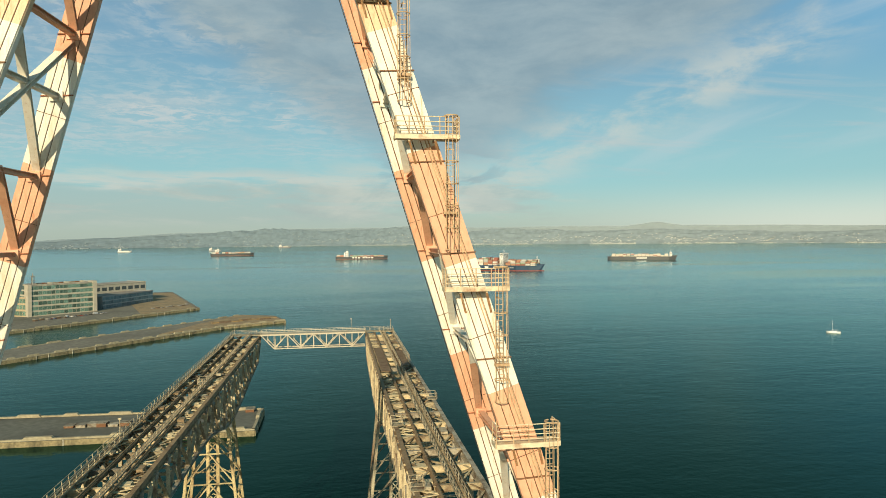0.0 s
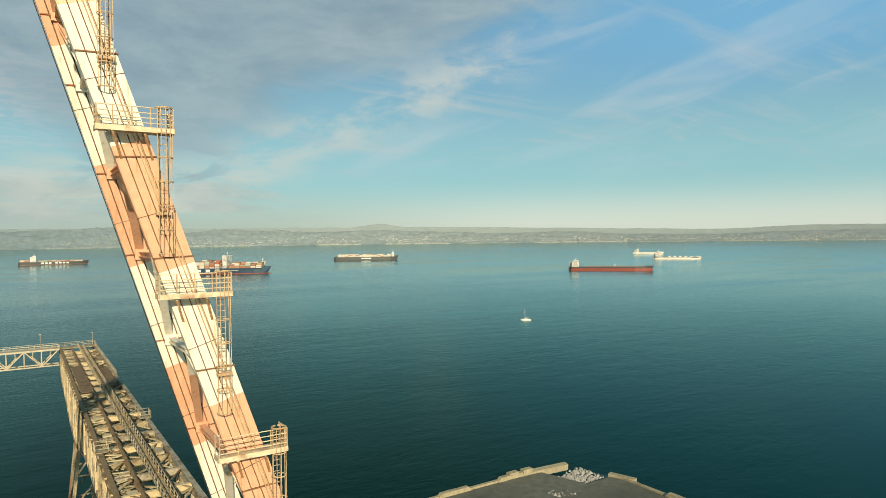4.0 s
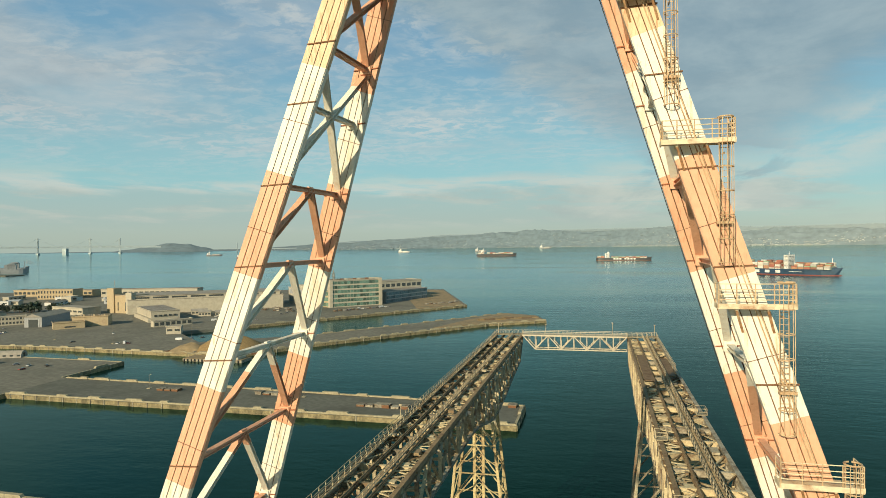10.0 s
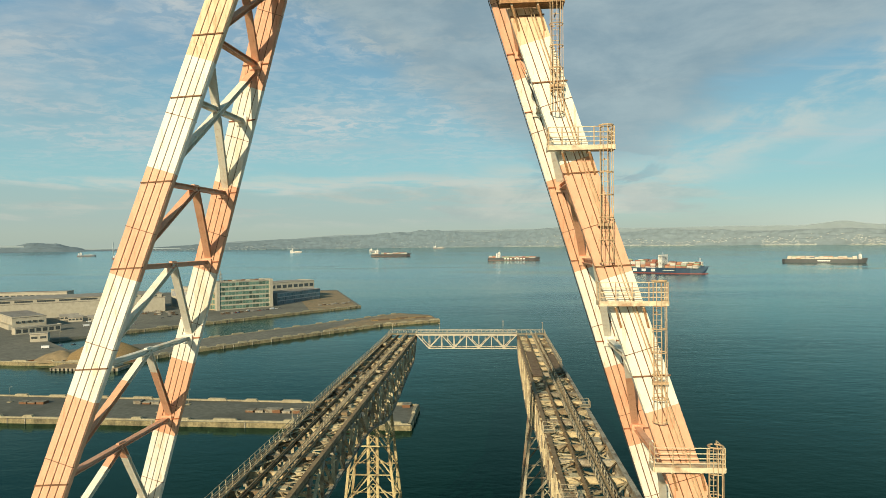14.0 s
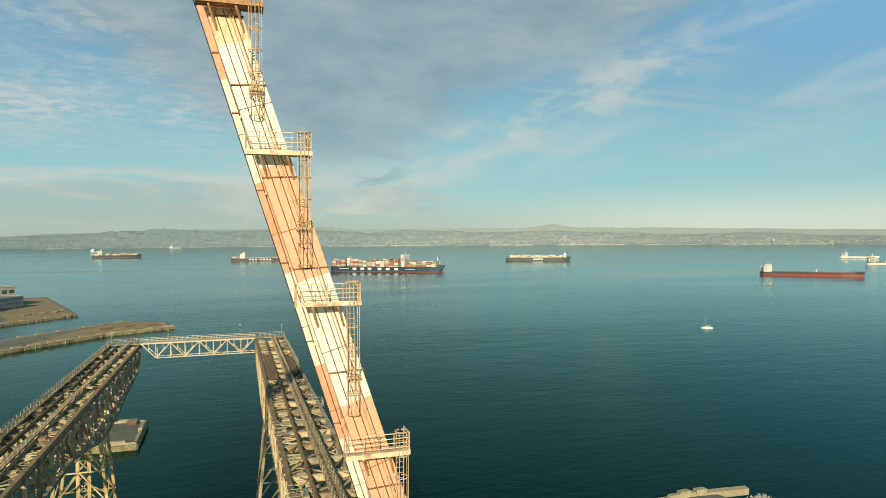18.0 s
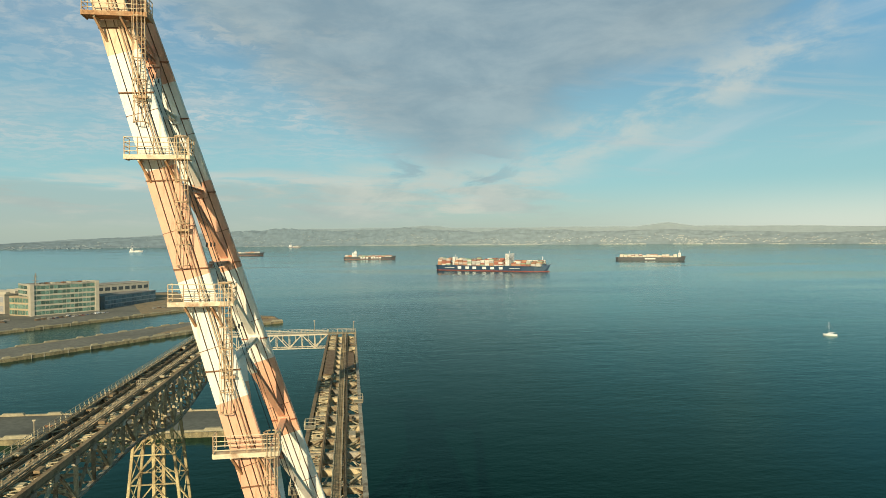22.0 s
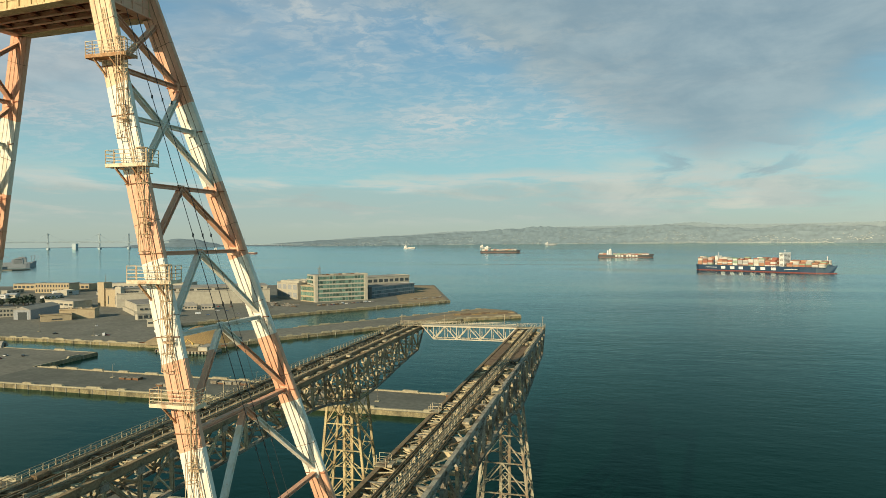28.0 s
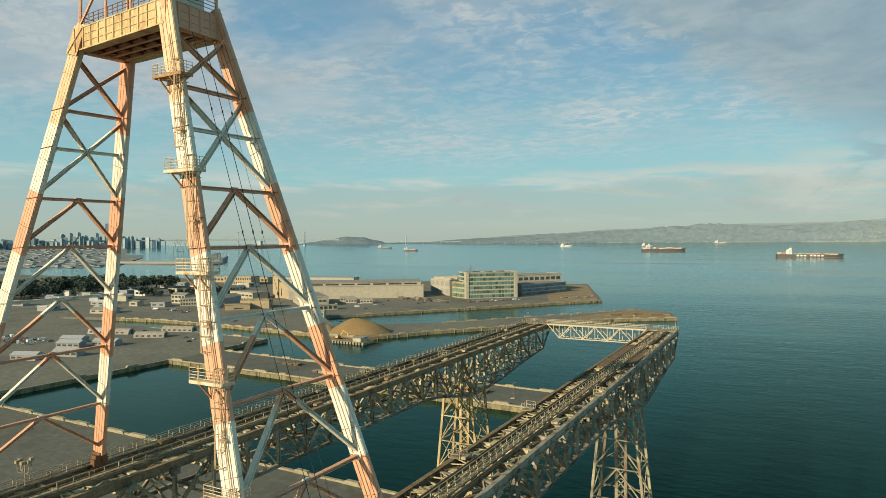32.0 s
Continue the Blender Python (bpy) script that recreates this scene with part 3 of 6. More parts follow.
def runway(sx):
    x0 = sx * XR
    g = thing("crane_runway", "long weathered cream steel lattice runway with rusty rails over the water", "runway", "crane runways")
    n = 34
    ys = [YA + (YB - 8 - YA) * k / n for k in range(n + 1)]
    for s in (-1, 1):
        x = x0 + s * HALF
        for k in range(n):
            ya, yb = ys[k], ys[k + 1]
            ibeam("bottom_chord", (x, ya, belly(ya)), (x, yb, belly(yb)), 0.55, 0.6, STEELD, g)
            up = k % 2 == 0
            # left runway's diagonals paler, for sunlit pieces within its shaded side
            ibeam("diagonal", (x, ya, belly(ya) if up else TOP - 0.8), (x, yb, TOP - 0.8 if up else belly(yb)), 0.42, 0.42, STEELD if sx > 0 else STEEL, g)
            if k % 2 == 0:
                ym, zm = (ya + yb) / 2, (belly(yb) + TOP) / 2
                beam("sub_strut", (x, ym, zm), (x, yb, belly(yb)), 0.22, 0.22, STEEL, g)
            # stiffened gusset plates at the panel points
            box("gusset", x - 0.28, yb - 0.75, TOP - 2.1, x + 0.28, yb + 0.75, TOP - 1.1, STEELD, g)
        for k in range(n + 1):
            # right runway's east posts coloured darker for their shaded side
            ibeam("post", (x, ys[k], belly(ys[k])), (x, ys[k], TOP - 0.8), 0.5, 0.5, STEELD if k % 2 and s > 0 and sx > 0 else STEEL, g)
            # paler studs: sunlight on the west side, put into the paint
            if s < 0 and sx > 0 and k < n:
                ym = (ys[k] + ys[k + 1]) / 2
                ibeam("stud", (x - 0.1, ym, belly(ym)), (x - 0.1, ym, TOP - 1.0), 0.42, 0.3, PACK if k % 3 else STEEL, g)
        # the tip: end raker and its lacing
        ibeam("end_raker", (x, ys[-1], belly(ys[-1])), (x, YB, TOP - 0.6), 0.5, 0.5, STEELD, g)
        ibeam("end_brace", (x, ys[-1], TOP - 3.4), (x, YB - 3, TOP - 2.6), 0.3, 0.3, STEEL, g)
        ibeam("top_chord", (x, YA, TOP - 0.6), (x, YB, TOP - 0.6), 0.65, 1.2, STEELD if s == sx else TAN, g)
    for k in range(n + 1):
        ibeam("cross_girder", (x0 - HALF, ys[k], TOP - 0.72), (x0 + HALF, ys[k], TOP - 0.72), 0.5, 0.9, (STEEL, PACK, STEELD)[k % 3], g, side=Vector((0, 1, 0)))
        beam("bottom_strut", (x0 - HALF, ys[k], belly(ys[k])), (x0 + HALF, ys[k], belly(ys[k])), 0.3, 0.3, STEELD, g, side=Vector((0, 1, 0)))
        if k % 2 == 0:
            for s in (-1, 1):
                beam("sway_brace", (x0 - s * HALF, ys[k], belly(ys[k])), (x0 + s * HALF, ys[k], TOP - 1.3), 0.24, 0.24, STEEL, g, side=Vector((0, 1, 0)))
    for k in range(n):
        s = 1 if k % 2 else -1
        # pale cross beams and ties inside the truss, sun from above put into paint
        zi = (belly(ys[k]) + TOP) / 2
        ym = (ys[k] + ys[k + 1]) / 2
        ibeam("inner_beam", (x0 - HALF, ym, zi - 1.2), (x0 + HALF, ym, zi - 1.2), 0.32, 0.42, PACK if k % 3 else STEEL, g, side=Vector((0, 1, 0)))
        beam("inner_tie", (x0 + s * HALF, ys[k], zi + 1.6), (x0 - s * HALF * 0.3, ym, belly(ym) + 0.4), 0.16, 0.2, PACK if k % 2 else STEEL, g)
        beam("bottom_lacing", (x0 - s * HALF, ys[k], belly(ys[k])), (x0 + s * HALF, ys[k + 1], belly(ys[k + 1])), 0.3, 0.24, STEEL, g)
        beam("top_lacing", (x0 - s * HALF, ys[k], TOP - 1.0), (x0 + s * HALF, ys[k + 1], TOP - 1.0), 0.26, 0.2, STEEL, g)
    # rails on their girders, sleepers between
    for off in (-1.55, 1.75):
        ibeam("rail_girder", (x0 + off, YA, TOP - 0.3), (x0 + off, YB - 0.5, TOP - 0.3), 0.45, 0.6, TAN, g)
        beam("crane_rail", (x0 + off, YA, TOP + 0.09), (x0 + off, YB - 0.5, TOP + 0.09), 0.12, 0.16, TAN, g)
    # zigzag lacing and pale packing blocks in the open bays
    m = 62
    for k in range(m):
        ya, yb = YA + (YB - 2 - YA) * k / m, YA + (YB - 2 - YA) * (k + 1) / m
        s = 1 if k % 2 else -1
        for a, b in ((-4.0, -1.8), (2.0, 4.0)):
            c, h = x0 + (a + b) / 2, (b - a) / 2
            beam("deck_lacing", (c - s * h, ya, TOP - 0.42), (c + s * h, yb, TOP - 0.42), 0.18, 0.14, (PACK, STEEL, TAN)[(k + (a < 0)) % 3], g)
    for k in range(n):
        xb = x0 - sx * 2.4
        dy = random.uniform(0.9, 1.5)
        box("packing_block", xb - 0.62, ys[k] + dy - 0.55, TOP - 1.5, xb + 0.62, ys[k] + dy + 0.55, TOP - 0.42 + random.uniform(0, 0.2), PACK, g)
    k = 0
    y = YA + 1.2
    while y < YB - 1:
        if k % 7 != 3:
            put("lacing_chevron", (SLEEPER_ME, DIRTY_ME)[k % 3 == 0], g, m=Matrix.Translation((x0 - 2.75 * sx + 0.1, y, TOP - random.uniform(0.15, 0.75))) @ Matrix.Rotation(random.uniform(-0.2, 0.2) + (math.pi if sx < 0 else 0), 4, "Z"))
        y += 2.6
        k += 1
    # walkway gratings in two-metre panels, some sagging
    for name, off, w, z in (("walkway_panel", 0.7, 1.08, -0.02), ("outer_walkway_panel", sx * 3.9, 0.88, 0.04))[: 2 if sx < 0 else 1]:
        lanes = [box_vf(-w / 2, -0.96, -0.03, w / 2, 0.96, 0.03)] + [box_vf(-w / 2, -0.96 + 0.48 * i, 0.03, w / 2, -0.92 + 0.48 * i, 0.06) for i in range(5)]
        me = mesh_of(name, *join_vf(lanes), GRATE)
        for k in range(116):
            put(name, me, g, m=Matrix.Translation((x0 + off, YA + 1 + 2 * k, TOP + z)) @ Matrix.Rotation(random.uniform(-0.02, 0.02), 4, "Y"))
    # clutter left on the deck: plates, pipes, junction boxes
    rng = random.Random(7 + sx)
    for k in range(16):
        y = rng.uniform(YA, YB - 8)
        x = x0 + rng.choice((-3.2, -2.6, 2.6, 3.1)) + rng.uniform(-0.3, 0.3)
        l, w = rng.uniform(0.6, 2.6), rng.uniform(0.4, 1.2)
        box(rng.choice(("loose_plate", "junction_box", "cable_tray")), x - w / 2, y - l / 2, TOP - 0.02, x + w / 2, y + l / 2, TOP + rng.uniform(0.1, 0.5), rng.choice((STEEL, RAILP, TAN)), g)
    return g


runways = [runway(-1), runway(1)]
PLATE = node_mat("bare_deck_plate", (0.19, 0.125, 0.065), 0.8, vary=0.25, stain=(0.11, 0.05, 0.025), stain_amount=0.55, stain_scale=0.5)
box("deck_plate", 17.4, 104, TOP - 0.02, 19.4, 136, TOP + 0.1, PLATE, runways[1], "rusty steel deck plating")
box("deck_plate", 22.0, 110, TOP - 0.02, 24.6, 132, TOP + 0.1, PLATE, runways[1], "rusty steel deck plating")
railing(XR + 0.15, -64, 169, TOP + 0.02)
railing(XR + 1.25, -64, 169, TOP + 0.02)
railing(XR + 4.3, 118, 169, TOP + 0.07)
railing(-XR - 4.35, -64, 169, TOP + 0.07)
railing(-XR + 1.25, -64, 169, TOP + 0.02)
railing(-XR - 3.45, -64, 169, TOP + 0.07)


def landing(x, y, z):
    """A small railed stand beside the runway."""
    g = thing("service_stand", "small railed steel service stand on the runway edge", "platform", "service stands", at=(x, y, z))
    box("deck", -0.9, -1.2, 0, 0.9, 1.2, 0.08, STEEL, g)
    for px, py in ((-0.85, -1.15), (0.85, -1.15), (-0.85, 1.15), (0.85, 1.15), (0.85, 0), (-0.85, 0)):
        put("post", POST_ME, g, m=Matrix.Translation((px, py, 0.08)))
    for h in (0.6, 1.15):
        for p, q in (((-0.85, -1.15, h), (0.85, -1.15, h)), ((0.85, -1.15, h), (0.85, 1.15, h)), ((-0.85, 1.15, h), (0.85, 1.15, h))):
            beam("rail", p, q, 0.06, 0.06, RAILP, g)
    return g


landing(25.0, 78, TOP)
landing(16.9, 62, TOP)
landing(16.9, 35, TOP)
landing(-20.5, 100, TOP)


def mast(x, y, z, h, label="thin steel pole with a small lamp on the runway end"):
    g = thing("lamp_pole", label, "lamp pole", "runway poles", at=(x, y, z))
    tube("pole", [(0, 0, 0), (0, 0, h)], 0.07, RAILP, g)
    box("lamp", -0.25, -0.12, h, 0.25, 0.12, h + 0.22, RAILP, g)
    box("base", -0.2, -0.2, 0, 0.2, 0.2, 0.12, STEELD, g)
    return g


for x, y, h in ((24.8, 169.5, 3.6), (12.0, 169.5, 3.0), (-24.5, 169.5, 3.2), (-25.0, 62.0, 3.0), (-9, 169.5, 2.2)):
    mast(x, y, 57.2 if abs(x) < 16 else TOP + 0.07, h)


def tip_stand(x0):
    g = thing("end_platform", "railed cream platform across the runway tip", "platform", "end platforms", at=(x0, 168.4, TOP + 0.1))
    box("deck", -4.6, -1.8, 0, 4.6, 2.4, 0.15, STEEL, g)
    for k in range(7):
        for y in (-1.75, 2.35):
            put("post", POST_ME, g, m=Matrix.Translation((-4.5 + 1.5 * k, y, 0.15)))
    for h in (0.45, 0.85, 1.25):
        for p, q in (((-4.5, 2.35, h), (4.5, 2.35, h)), ((-4.5, -1.75, h), (-4.5, 2.35, h)), ((4.5, -1.75, h), (4.5, 2.35, h))):
            beam("rail", p, q, 0.07, 0.07, RAILP, g)
    return g


tip_stand(-XR)
tip_stand(XR)

BRIDGE = node_mat("pale_bridge_paint", (0.50, 0.44, 0.32), 0.65, vary=0.12, stain=(0.22, 0.13, 0.07), stain_amount=0.35, stain_scale=0.4)


def link_bridge():
    g = thing("link_bridge", "pale cream lattice footbridge joining both runway tips", "footbridge")
    xa, xb, zt, zb = -XR + HALF + 0.5, XR - HALF - 0.5, TOP + 0.2, TOP - 4.2
    n = 8
    xs = [xa + (xb - xa) * k / n for k in range(n + 1)]
    for y in (166.6, 170.2):
        beam("top_chord", (xa, y, zt), (xb, y, zt), 0.4, 0.45, BRIDGE, g, side=Vector((0, 1, 0)))
        beam("bottom_chord", (xs[1], y, zb), (xb, y, zb), 0.3, 0.3, BRIDGE, g, side=Vector((0, 1, 0)))
        for k in range(n):
            a, b = (zb, zt) if k % 2 else (zt, zb)
            if k == 0:
                a, b = zt, zb
            beam("diagonal", (xs[k], y, a), (xs[k + 1], y, b), 0.26, 0.28, BRIDGE, g, side=Vector((0, 1, 0)))
            if k:
                beam("post", (xs[k], y, zb), (xs[k], y, zt), 0.22, 0.22, BRIDGE, g)
            xm = (xs[k] + xs[k + 1]) / 2
            beam("hanger", (xm, y, (zb + zt) / 2), (xm, y, zt), 0.16, 0.16, BRIDGE, g)
        for h in (0.85, 1.25):
            beam("rail", (xa, y, zt + h), (xb, y, zt + h), 0.08, 0.08, BRIDGE, g)
        for k in range(24):
            put("post", POST_ME, g, m=Matrix.Translation((xa + (xb - xa) * k / 23, y, zt + 0.2)))
    for k in range(n + 1):
        beam("floor_beam", (xs[k], 166.6, zt - 0.1), (xs[k], 170.2, zt - 0.1), 0.3, 0.4, BRIDGE, g)
        if k:
            beam("bottom_strut", (xs[k], 166.6, zb), (xs[k], 170.2, zb), 0.25, 0.25, BRIDGE, g)
    box("deck", xa, 166.8, zt + 0.1, xb, 170.0, zt + 0.22, BRIDGE, g)
    return g


link_bridge()

TOWERP = node_mat("tower_paint", (0.43, 0.345, 0.175), 0.75, vary=0.25, scale=1.5, stain=(0.20, 0.11, 0.05), stain_amount=0.55, stain_scale=0.4, streak=0.35, per_object=0.25)
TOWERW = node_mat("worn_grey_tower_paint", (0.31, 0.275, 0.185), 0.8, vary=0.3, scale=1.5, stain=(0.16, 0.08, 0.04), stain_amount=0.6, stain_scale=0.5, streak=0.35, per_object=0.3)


def tower(x0, yc, paint, label):
    g = thing("runway_tower", label, "tower", "runway towers")
    zt, zb = 44.6, -4.0

    def at(sx, sy, z):
        d = zt - z
        return Vector((x0 + sx * (3.9 + 0.103 * d), yc + sy * (4.1 + 0.004 * d), z))

    zs = [zt, 38.2, 31.4, 24.0, 16.0, 7.5, 1.0]
    for sx in (-1, 1):
        for sy in (-1, 1):
            ibeam("leg", at(sx, sy, zt + 0.3), at(sx, sy, zb), 0.62, 0.55, paint, g, t=0.08)
    for a, b in zip(zs, zs[1:]):
        # the broad faces: an inverted V from the middle of each strut down to the legs
        for sy in (-1, 1):
            beam("strut", at(-1, sy, b), at(1, sy, b), 0.26, 0.28, paint, g, side=Vector((0, 1, 0)))
            mid = (at(-1, sy, a) + at(1, sy, a)) / 2
            for sx in (-1, 1):
                beam("brace", mid, at(sx, sy, b), 0.30, 0.28, paint, g, side=Vector((0, 1, 0)))
        # the narrow faces: crossed braces
        for sx in (-1, 1):
            beam("strut", at(sx, -1, b), at(sx, 1, b), 0.24, 0.26, paint, g)
            beam("brace", at(sx, -1, a), at(sx, 1, b), 0.2, 0.2, paint, g)
            beam("brace", at(sx, 1, a), at(sx, -1, b), 0.2, 0.2, paint, g)
            beam("tie", (at(sx, -1, b) + at(sx, 1, b)) / 2, Vector((x0, yc, (a + b) / 2)), 0.18, 0.18, paint, g, side=Vector((0, 1, 0)))
    for sx in (-1, 1):
        beam("cap", at(sx, -1, zt), at(sx, 1, zt), 0.8, 0.9, paint, g)
        box("footing", x0 + sx * 8.6 - 2.3, yc - 7, -6, x0 + sx * 8.6 + 2.3, yc + 7, 1.2, CURB, g, "concrete footing at the waterline")
    # a lattice core inside: two columns with lacing between
    for dx in (-1.1, 1.1):
        ibeam("core_column", (x0 + dx, yc, 0), (x0 + dx, yc, zt + 6), 0.7, 0.8, paint, g, t=0.12)
    zz = zt
    while zz > 14:
        beam("core_lacing", (x0 - 1.1, yc - 0.3, zz), (x0 + 1.1, yc - 0.3, zz - 2.4), 0.3, 0.24, paint, g, side=Vector((0, 1, 0)))
        beam("core_lacing", (x0 + 1.1, yc - 0.3, zz), (x0 - 1.1, yc - 0.3, zz - 2.4), 0.3, 0.2, paint, g, side=Vector((0, 1, 0)))
        zz -= 2.4
    return g


# the outer pair stands in the water, the nearer pair on the quay below
for yc in (112.5, 12):
    where = "in water under the runway" if yc > 50 else "on quay under the runway"
    tower(-XR, yc, TOWERP, "braced rust-streaked cream steel tower " + where)
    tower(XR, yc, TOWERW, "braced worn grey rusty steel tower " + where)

# ---- the A-frame of the crane: four box legs ----
LEG = {"FL": ((-9.25, -2.95), (-24.4, -9.4)), "BL": ((-8.75, 3.75), (-25.2, 10.2)), "FR": ((9.75, -4.25), (25.4, -10.0)), "BR": ((9.78, 3.0), (25.53, 8.9))}
BANDS = (108.0, 97.9, 91.0, 84.6, 77.6, 71.7, 65.2, 58.2)
LW, LD = 1.82, 0.52


def leg_at(k, z):
    (xa, ya), (xb, yb) = LEG[k]
    s = (100 - z) / 50.0
    return Vector((xa + (xb - xa) * s, ya + (yb - ya) * s, z))


def band_mat(z):
    i = sum(z < b for b in BANDS[1:])
    return WHITE if i % 2 else ORANGE


crane = thing("gantry_crane", "tall weathered orange and white steel crane tower on four splayed legs", "crane")


def leg(k):
    w = (leg_at(k, 60) - leg_at(k, 100)).normalized()
    u = (Vector((1, 0, 0)) - w * w.x).normalized()
    v = w.cross(u)
    if v.y > 0:
        v = -v
    core = beam("leg", leg_at(k, BANDS[0]), leg_at(k, BANDS[-1]), LW - 0.10, LD - 0.34, SEAM, crane, "box leg of plate strips with dark seams")
    strips = 4
    sw = LW / strips
    for i in range(len(BANDS) - 1):
        p, q = leg_at(k, BANDS[i]), leg_at(k, BANDS[i + 1])
        # front legs' top band: faded paint, brightened further as sunlit
        mat = (FADED if i == 0 and k[0] == "F" else ORANGE) if i % 2 == 0 else WHITE
        for j in range(strips):
            o = u * (-LW / 2 + sw * (j + 0.5))
            for face in (1, -1):
                beam("plate", p + o + v * face * (LD / 2 - 0.02), q + o + v * face * (LD / 2 - 0.02), sw - (0.075 if k == "BR" else 0.058), 0.06, mat, core)
        for s in (-1, 1):
            beam("side_plate", p + u * s * (LW / 2 - 0.02), q + u * s * (LW / 2 - 0.02), 0.06, LD - 0.14, mat, core, side=u)
    # splice bands and bolted joints
    for z in (103.0, 94.3, 87.4, 80.6, 74.0, 67.8, 61.5):
        p = leg_at(k, z)
        beam("splice", p + w * -0.02, p + w * 0.02, LW + 0.02, LD + 0.03, RUST, core)
    return core


LEGS = {k: leg(k) for k in LEG}
NODES = (99.4, 95.5, 90.3, 85.15, 79.3, 72.8, 65.2)
for f, b in (("FL", "BL"), ("FR", "BR")):
    def strut(p, q, a=0.48, d=0.33, name="brace"):
        p, q = Vector(p), Vector(q)
        m = (p + q) / 2
        # painted in the tower's bands: split where a band ends
        cuts = sorted([z for z in BANDS if min(p.z, q.z) + 0.6 < z < max(p.z, q.z) - 0.6], reverse=p.z > q.z)
        pts = [p] + [p + (q - p) * ((z - p.z) / (q.z - p.z)) for z in cuts] + [q]
        for s, t in zip(pts, pts[1:]):
            ibeam(name, s, t, a, d, band_mat(((s + t) / 2).z), crane, side=Vector((1, 0, 0)), t=0.05)

    for z in NODES:
        strut(leg_at(f, z), leg_at(b, z), 0.44, 0.32, "strut")
        if z > 96:
            continue
        box("node_plate", -0.1, -0.34, -0.26, 0.1, 0.34, 0.26, band_mat(z), crane).location = (leg_at(f, z) + leg_at(b, z)) / 2
    strut(leg_at(f, 104.8), leg_at(b, NODES[0]))
    strut(leg_at(b, 104.8), leg_at(f, NODES[0]))
    strut(leg_at(f, NODES[0] - 0.3), leg_at(b, NODES[2] + 0.3))
    strut(leg_at(b, NODES[0] - 0.3), leg_at(f, NODES[2] + 0.3))
    for a, c in zip(NODES[2:], NODES[3:] + (58.8,)):
        mid = (leg_at(f, a) + leg_at(b, a)) / 2
        strut(mid, leg_at(f, c + 0.3))
        strut(mid, leg_at(b, c + 0.3))
    # rusty joint lips where the struts meet the legs
    for z in NODES:
        for k in (f, b):
            p = leg_at(k, z)
            beam("joint_plate", p + Vector((-LW / 2 - 0.04, -LD / 2 - 0.03, -0.04)), p + Vector((LW / 2 + 0.10, -LD / 2 - 0.03, 0.06)), 0.12, 0.07, NODE if k[0] == "B" else SEAM, crane, side=Vector((0, 1, 0)))
            box("gusset", -0.42, -0.2, -0.36, 0.42, 0.2, 0.3, band_mat(z), crane).location = p + Vector((0, 0.34 if k[0] == "F" else -0.22, 0))
    # short foot beams and bogies on the runway rails
    for k in (f, b):
        p = leg_at(k, 58.0)
        foot = beam("foot_beam", p + Vector((0, -0.8, -0.3)), p + Vector((0, 0.8, -0.3)), 0.9, 0.45, RUST, crane)
        beam("foot_plate", p + Vector((0, -0.45, 0.1)), p + Vector((0, 0.45, 0.1)), 1.5, 0.3, RUST, foot)
        for y in (p.y - 0.5, p.y + 0.5):
            bogie = boxes("bogie", [(p.x - 0.4, y - 0.46, TOP + 0.55, p.x + 0.4, y + 0.46, TOP + 1.45)], RUST, crane)
            for dy in (-0.23, 0.23):
                tube("wheel", [(p.x - 0.12, y + dy, TOP + 0.40), (p.x + 0.12, y + dy, TOP + 0.40)], 0.22, RUST, bogie, n=12)
            box("rail_pad", p.x - 0.5, y - 0.48, TOP - 0.1, p.x + 0.5, y + 0.48, TOP + 0.18, RUST, bogie)

# head girder: a deep box frame round the top of the legs
GB, GT = 105.2, 107.6
HEADP = node_mat("stained_yellow_cream_paint", (0.58, 0.44, 0.22), 0.65, vary=0.12, stain=(0.34, 0.17, 0.07), stain_amount=0.5, stain_scale=0.6, streak=0.3, runs=(0.30, 0.15, 0.07))
corner = {k: leg_at(k, 106.5) for k in LEG}
for a, b, n in (("FL", "FR", 9), ("BL", "BR", 9), ("FL", "BL", 3), ("FR", "BR", 3)):
    p, q = corner[a].copy(), corner[b].copy()
    d = (q - p).normalized()
    s = Vector((d.y, -d.x, 0))
    p, q = p - d * 0.2, q + d * 0.2
    p.z = q.z = (GB + GT) / 2
    girder = beam("head_girder", p, q, 0.5, GT - GB, HEADP if n == 9 else ORANGE, crane, "deep riveted yellow-cream girder" if n == 9 else "deep riveted orange girder", side=s)
    for h, hh in ((GB + 0.06, 0.14), (GT - 0.06, 0.12), (GB + 0.85, 0.07), (GB + 1.6, 0.07)):
        pp, qq = p.copy(), q.copy()
        pp.z = qq.z = h
        beam("flange", pp, qq, 0.95 if h < GB + 0.5 else 0.62, hh, HEADP if n == 9 else ORANGE, girder, side=s)
    for k in range(n + 3):
        o = p + (q - p) * k / (n + 2)
        beam("stiffener", Vector((o.x, o.y, GB + 0.1)), Vector((o.x, o.y, GT - 0.1)), 0.72, 0.13, HEADP if n == 9 else ORANGE, girder, side=s)
# underside framing
for k in range(6):
    t = (k + 0.5) / 6
    p, q = corner["FL"].lerp(corner["FR"], t), corner["BL"].lerp(corner["BR"], t)
    ibeam("floor_beam", Vector((p.x, p.y, GB + 0.5)), Vector((q.x, q.y, GB + 0.5)), 0.4, 0.6, NODE, crane)
for k in range(4):
    t = (k + 0.5) / 4
    p, q = corner["FL"].lerp(corner["BL"], t), corner["FR"].lerp(corner["BR"], t)
    ibeam("stringer", Vector((p.x, p.y, GB + 0.3)), Vector((q.x, q.y, GB + 0.3)), 0.3, 0.4, ORANGE, crane, side=Vector((0, 1, 0)))
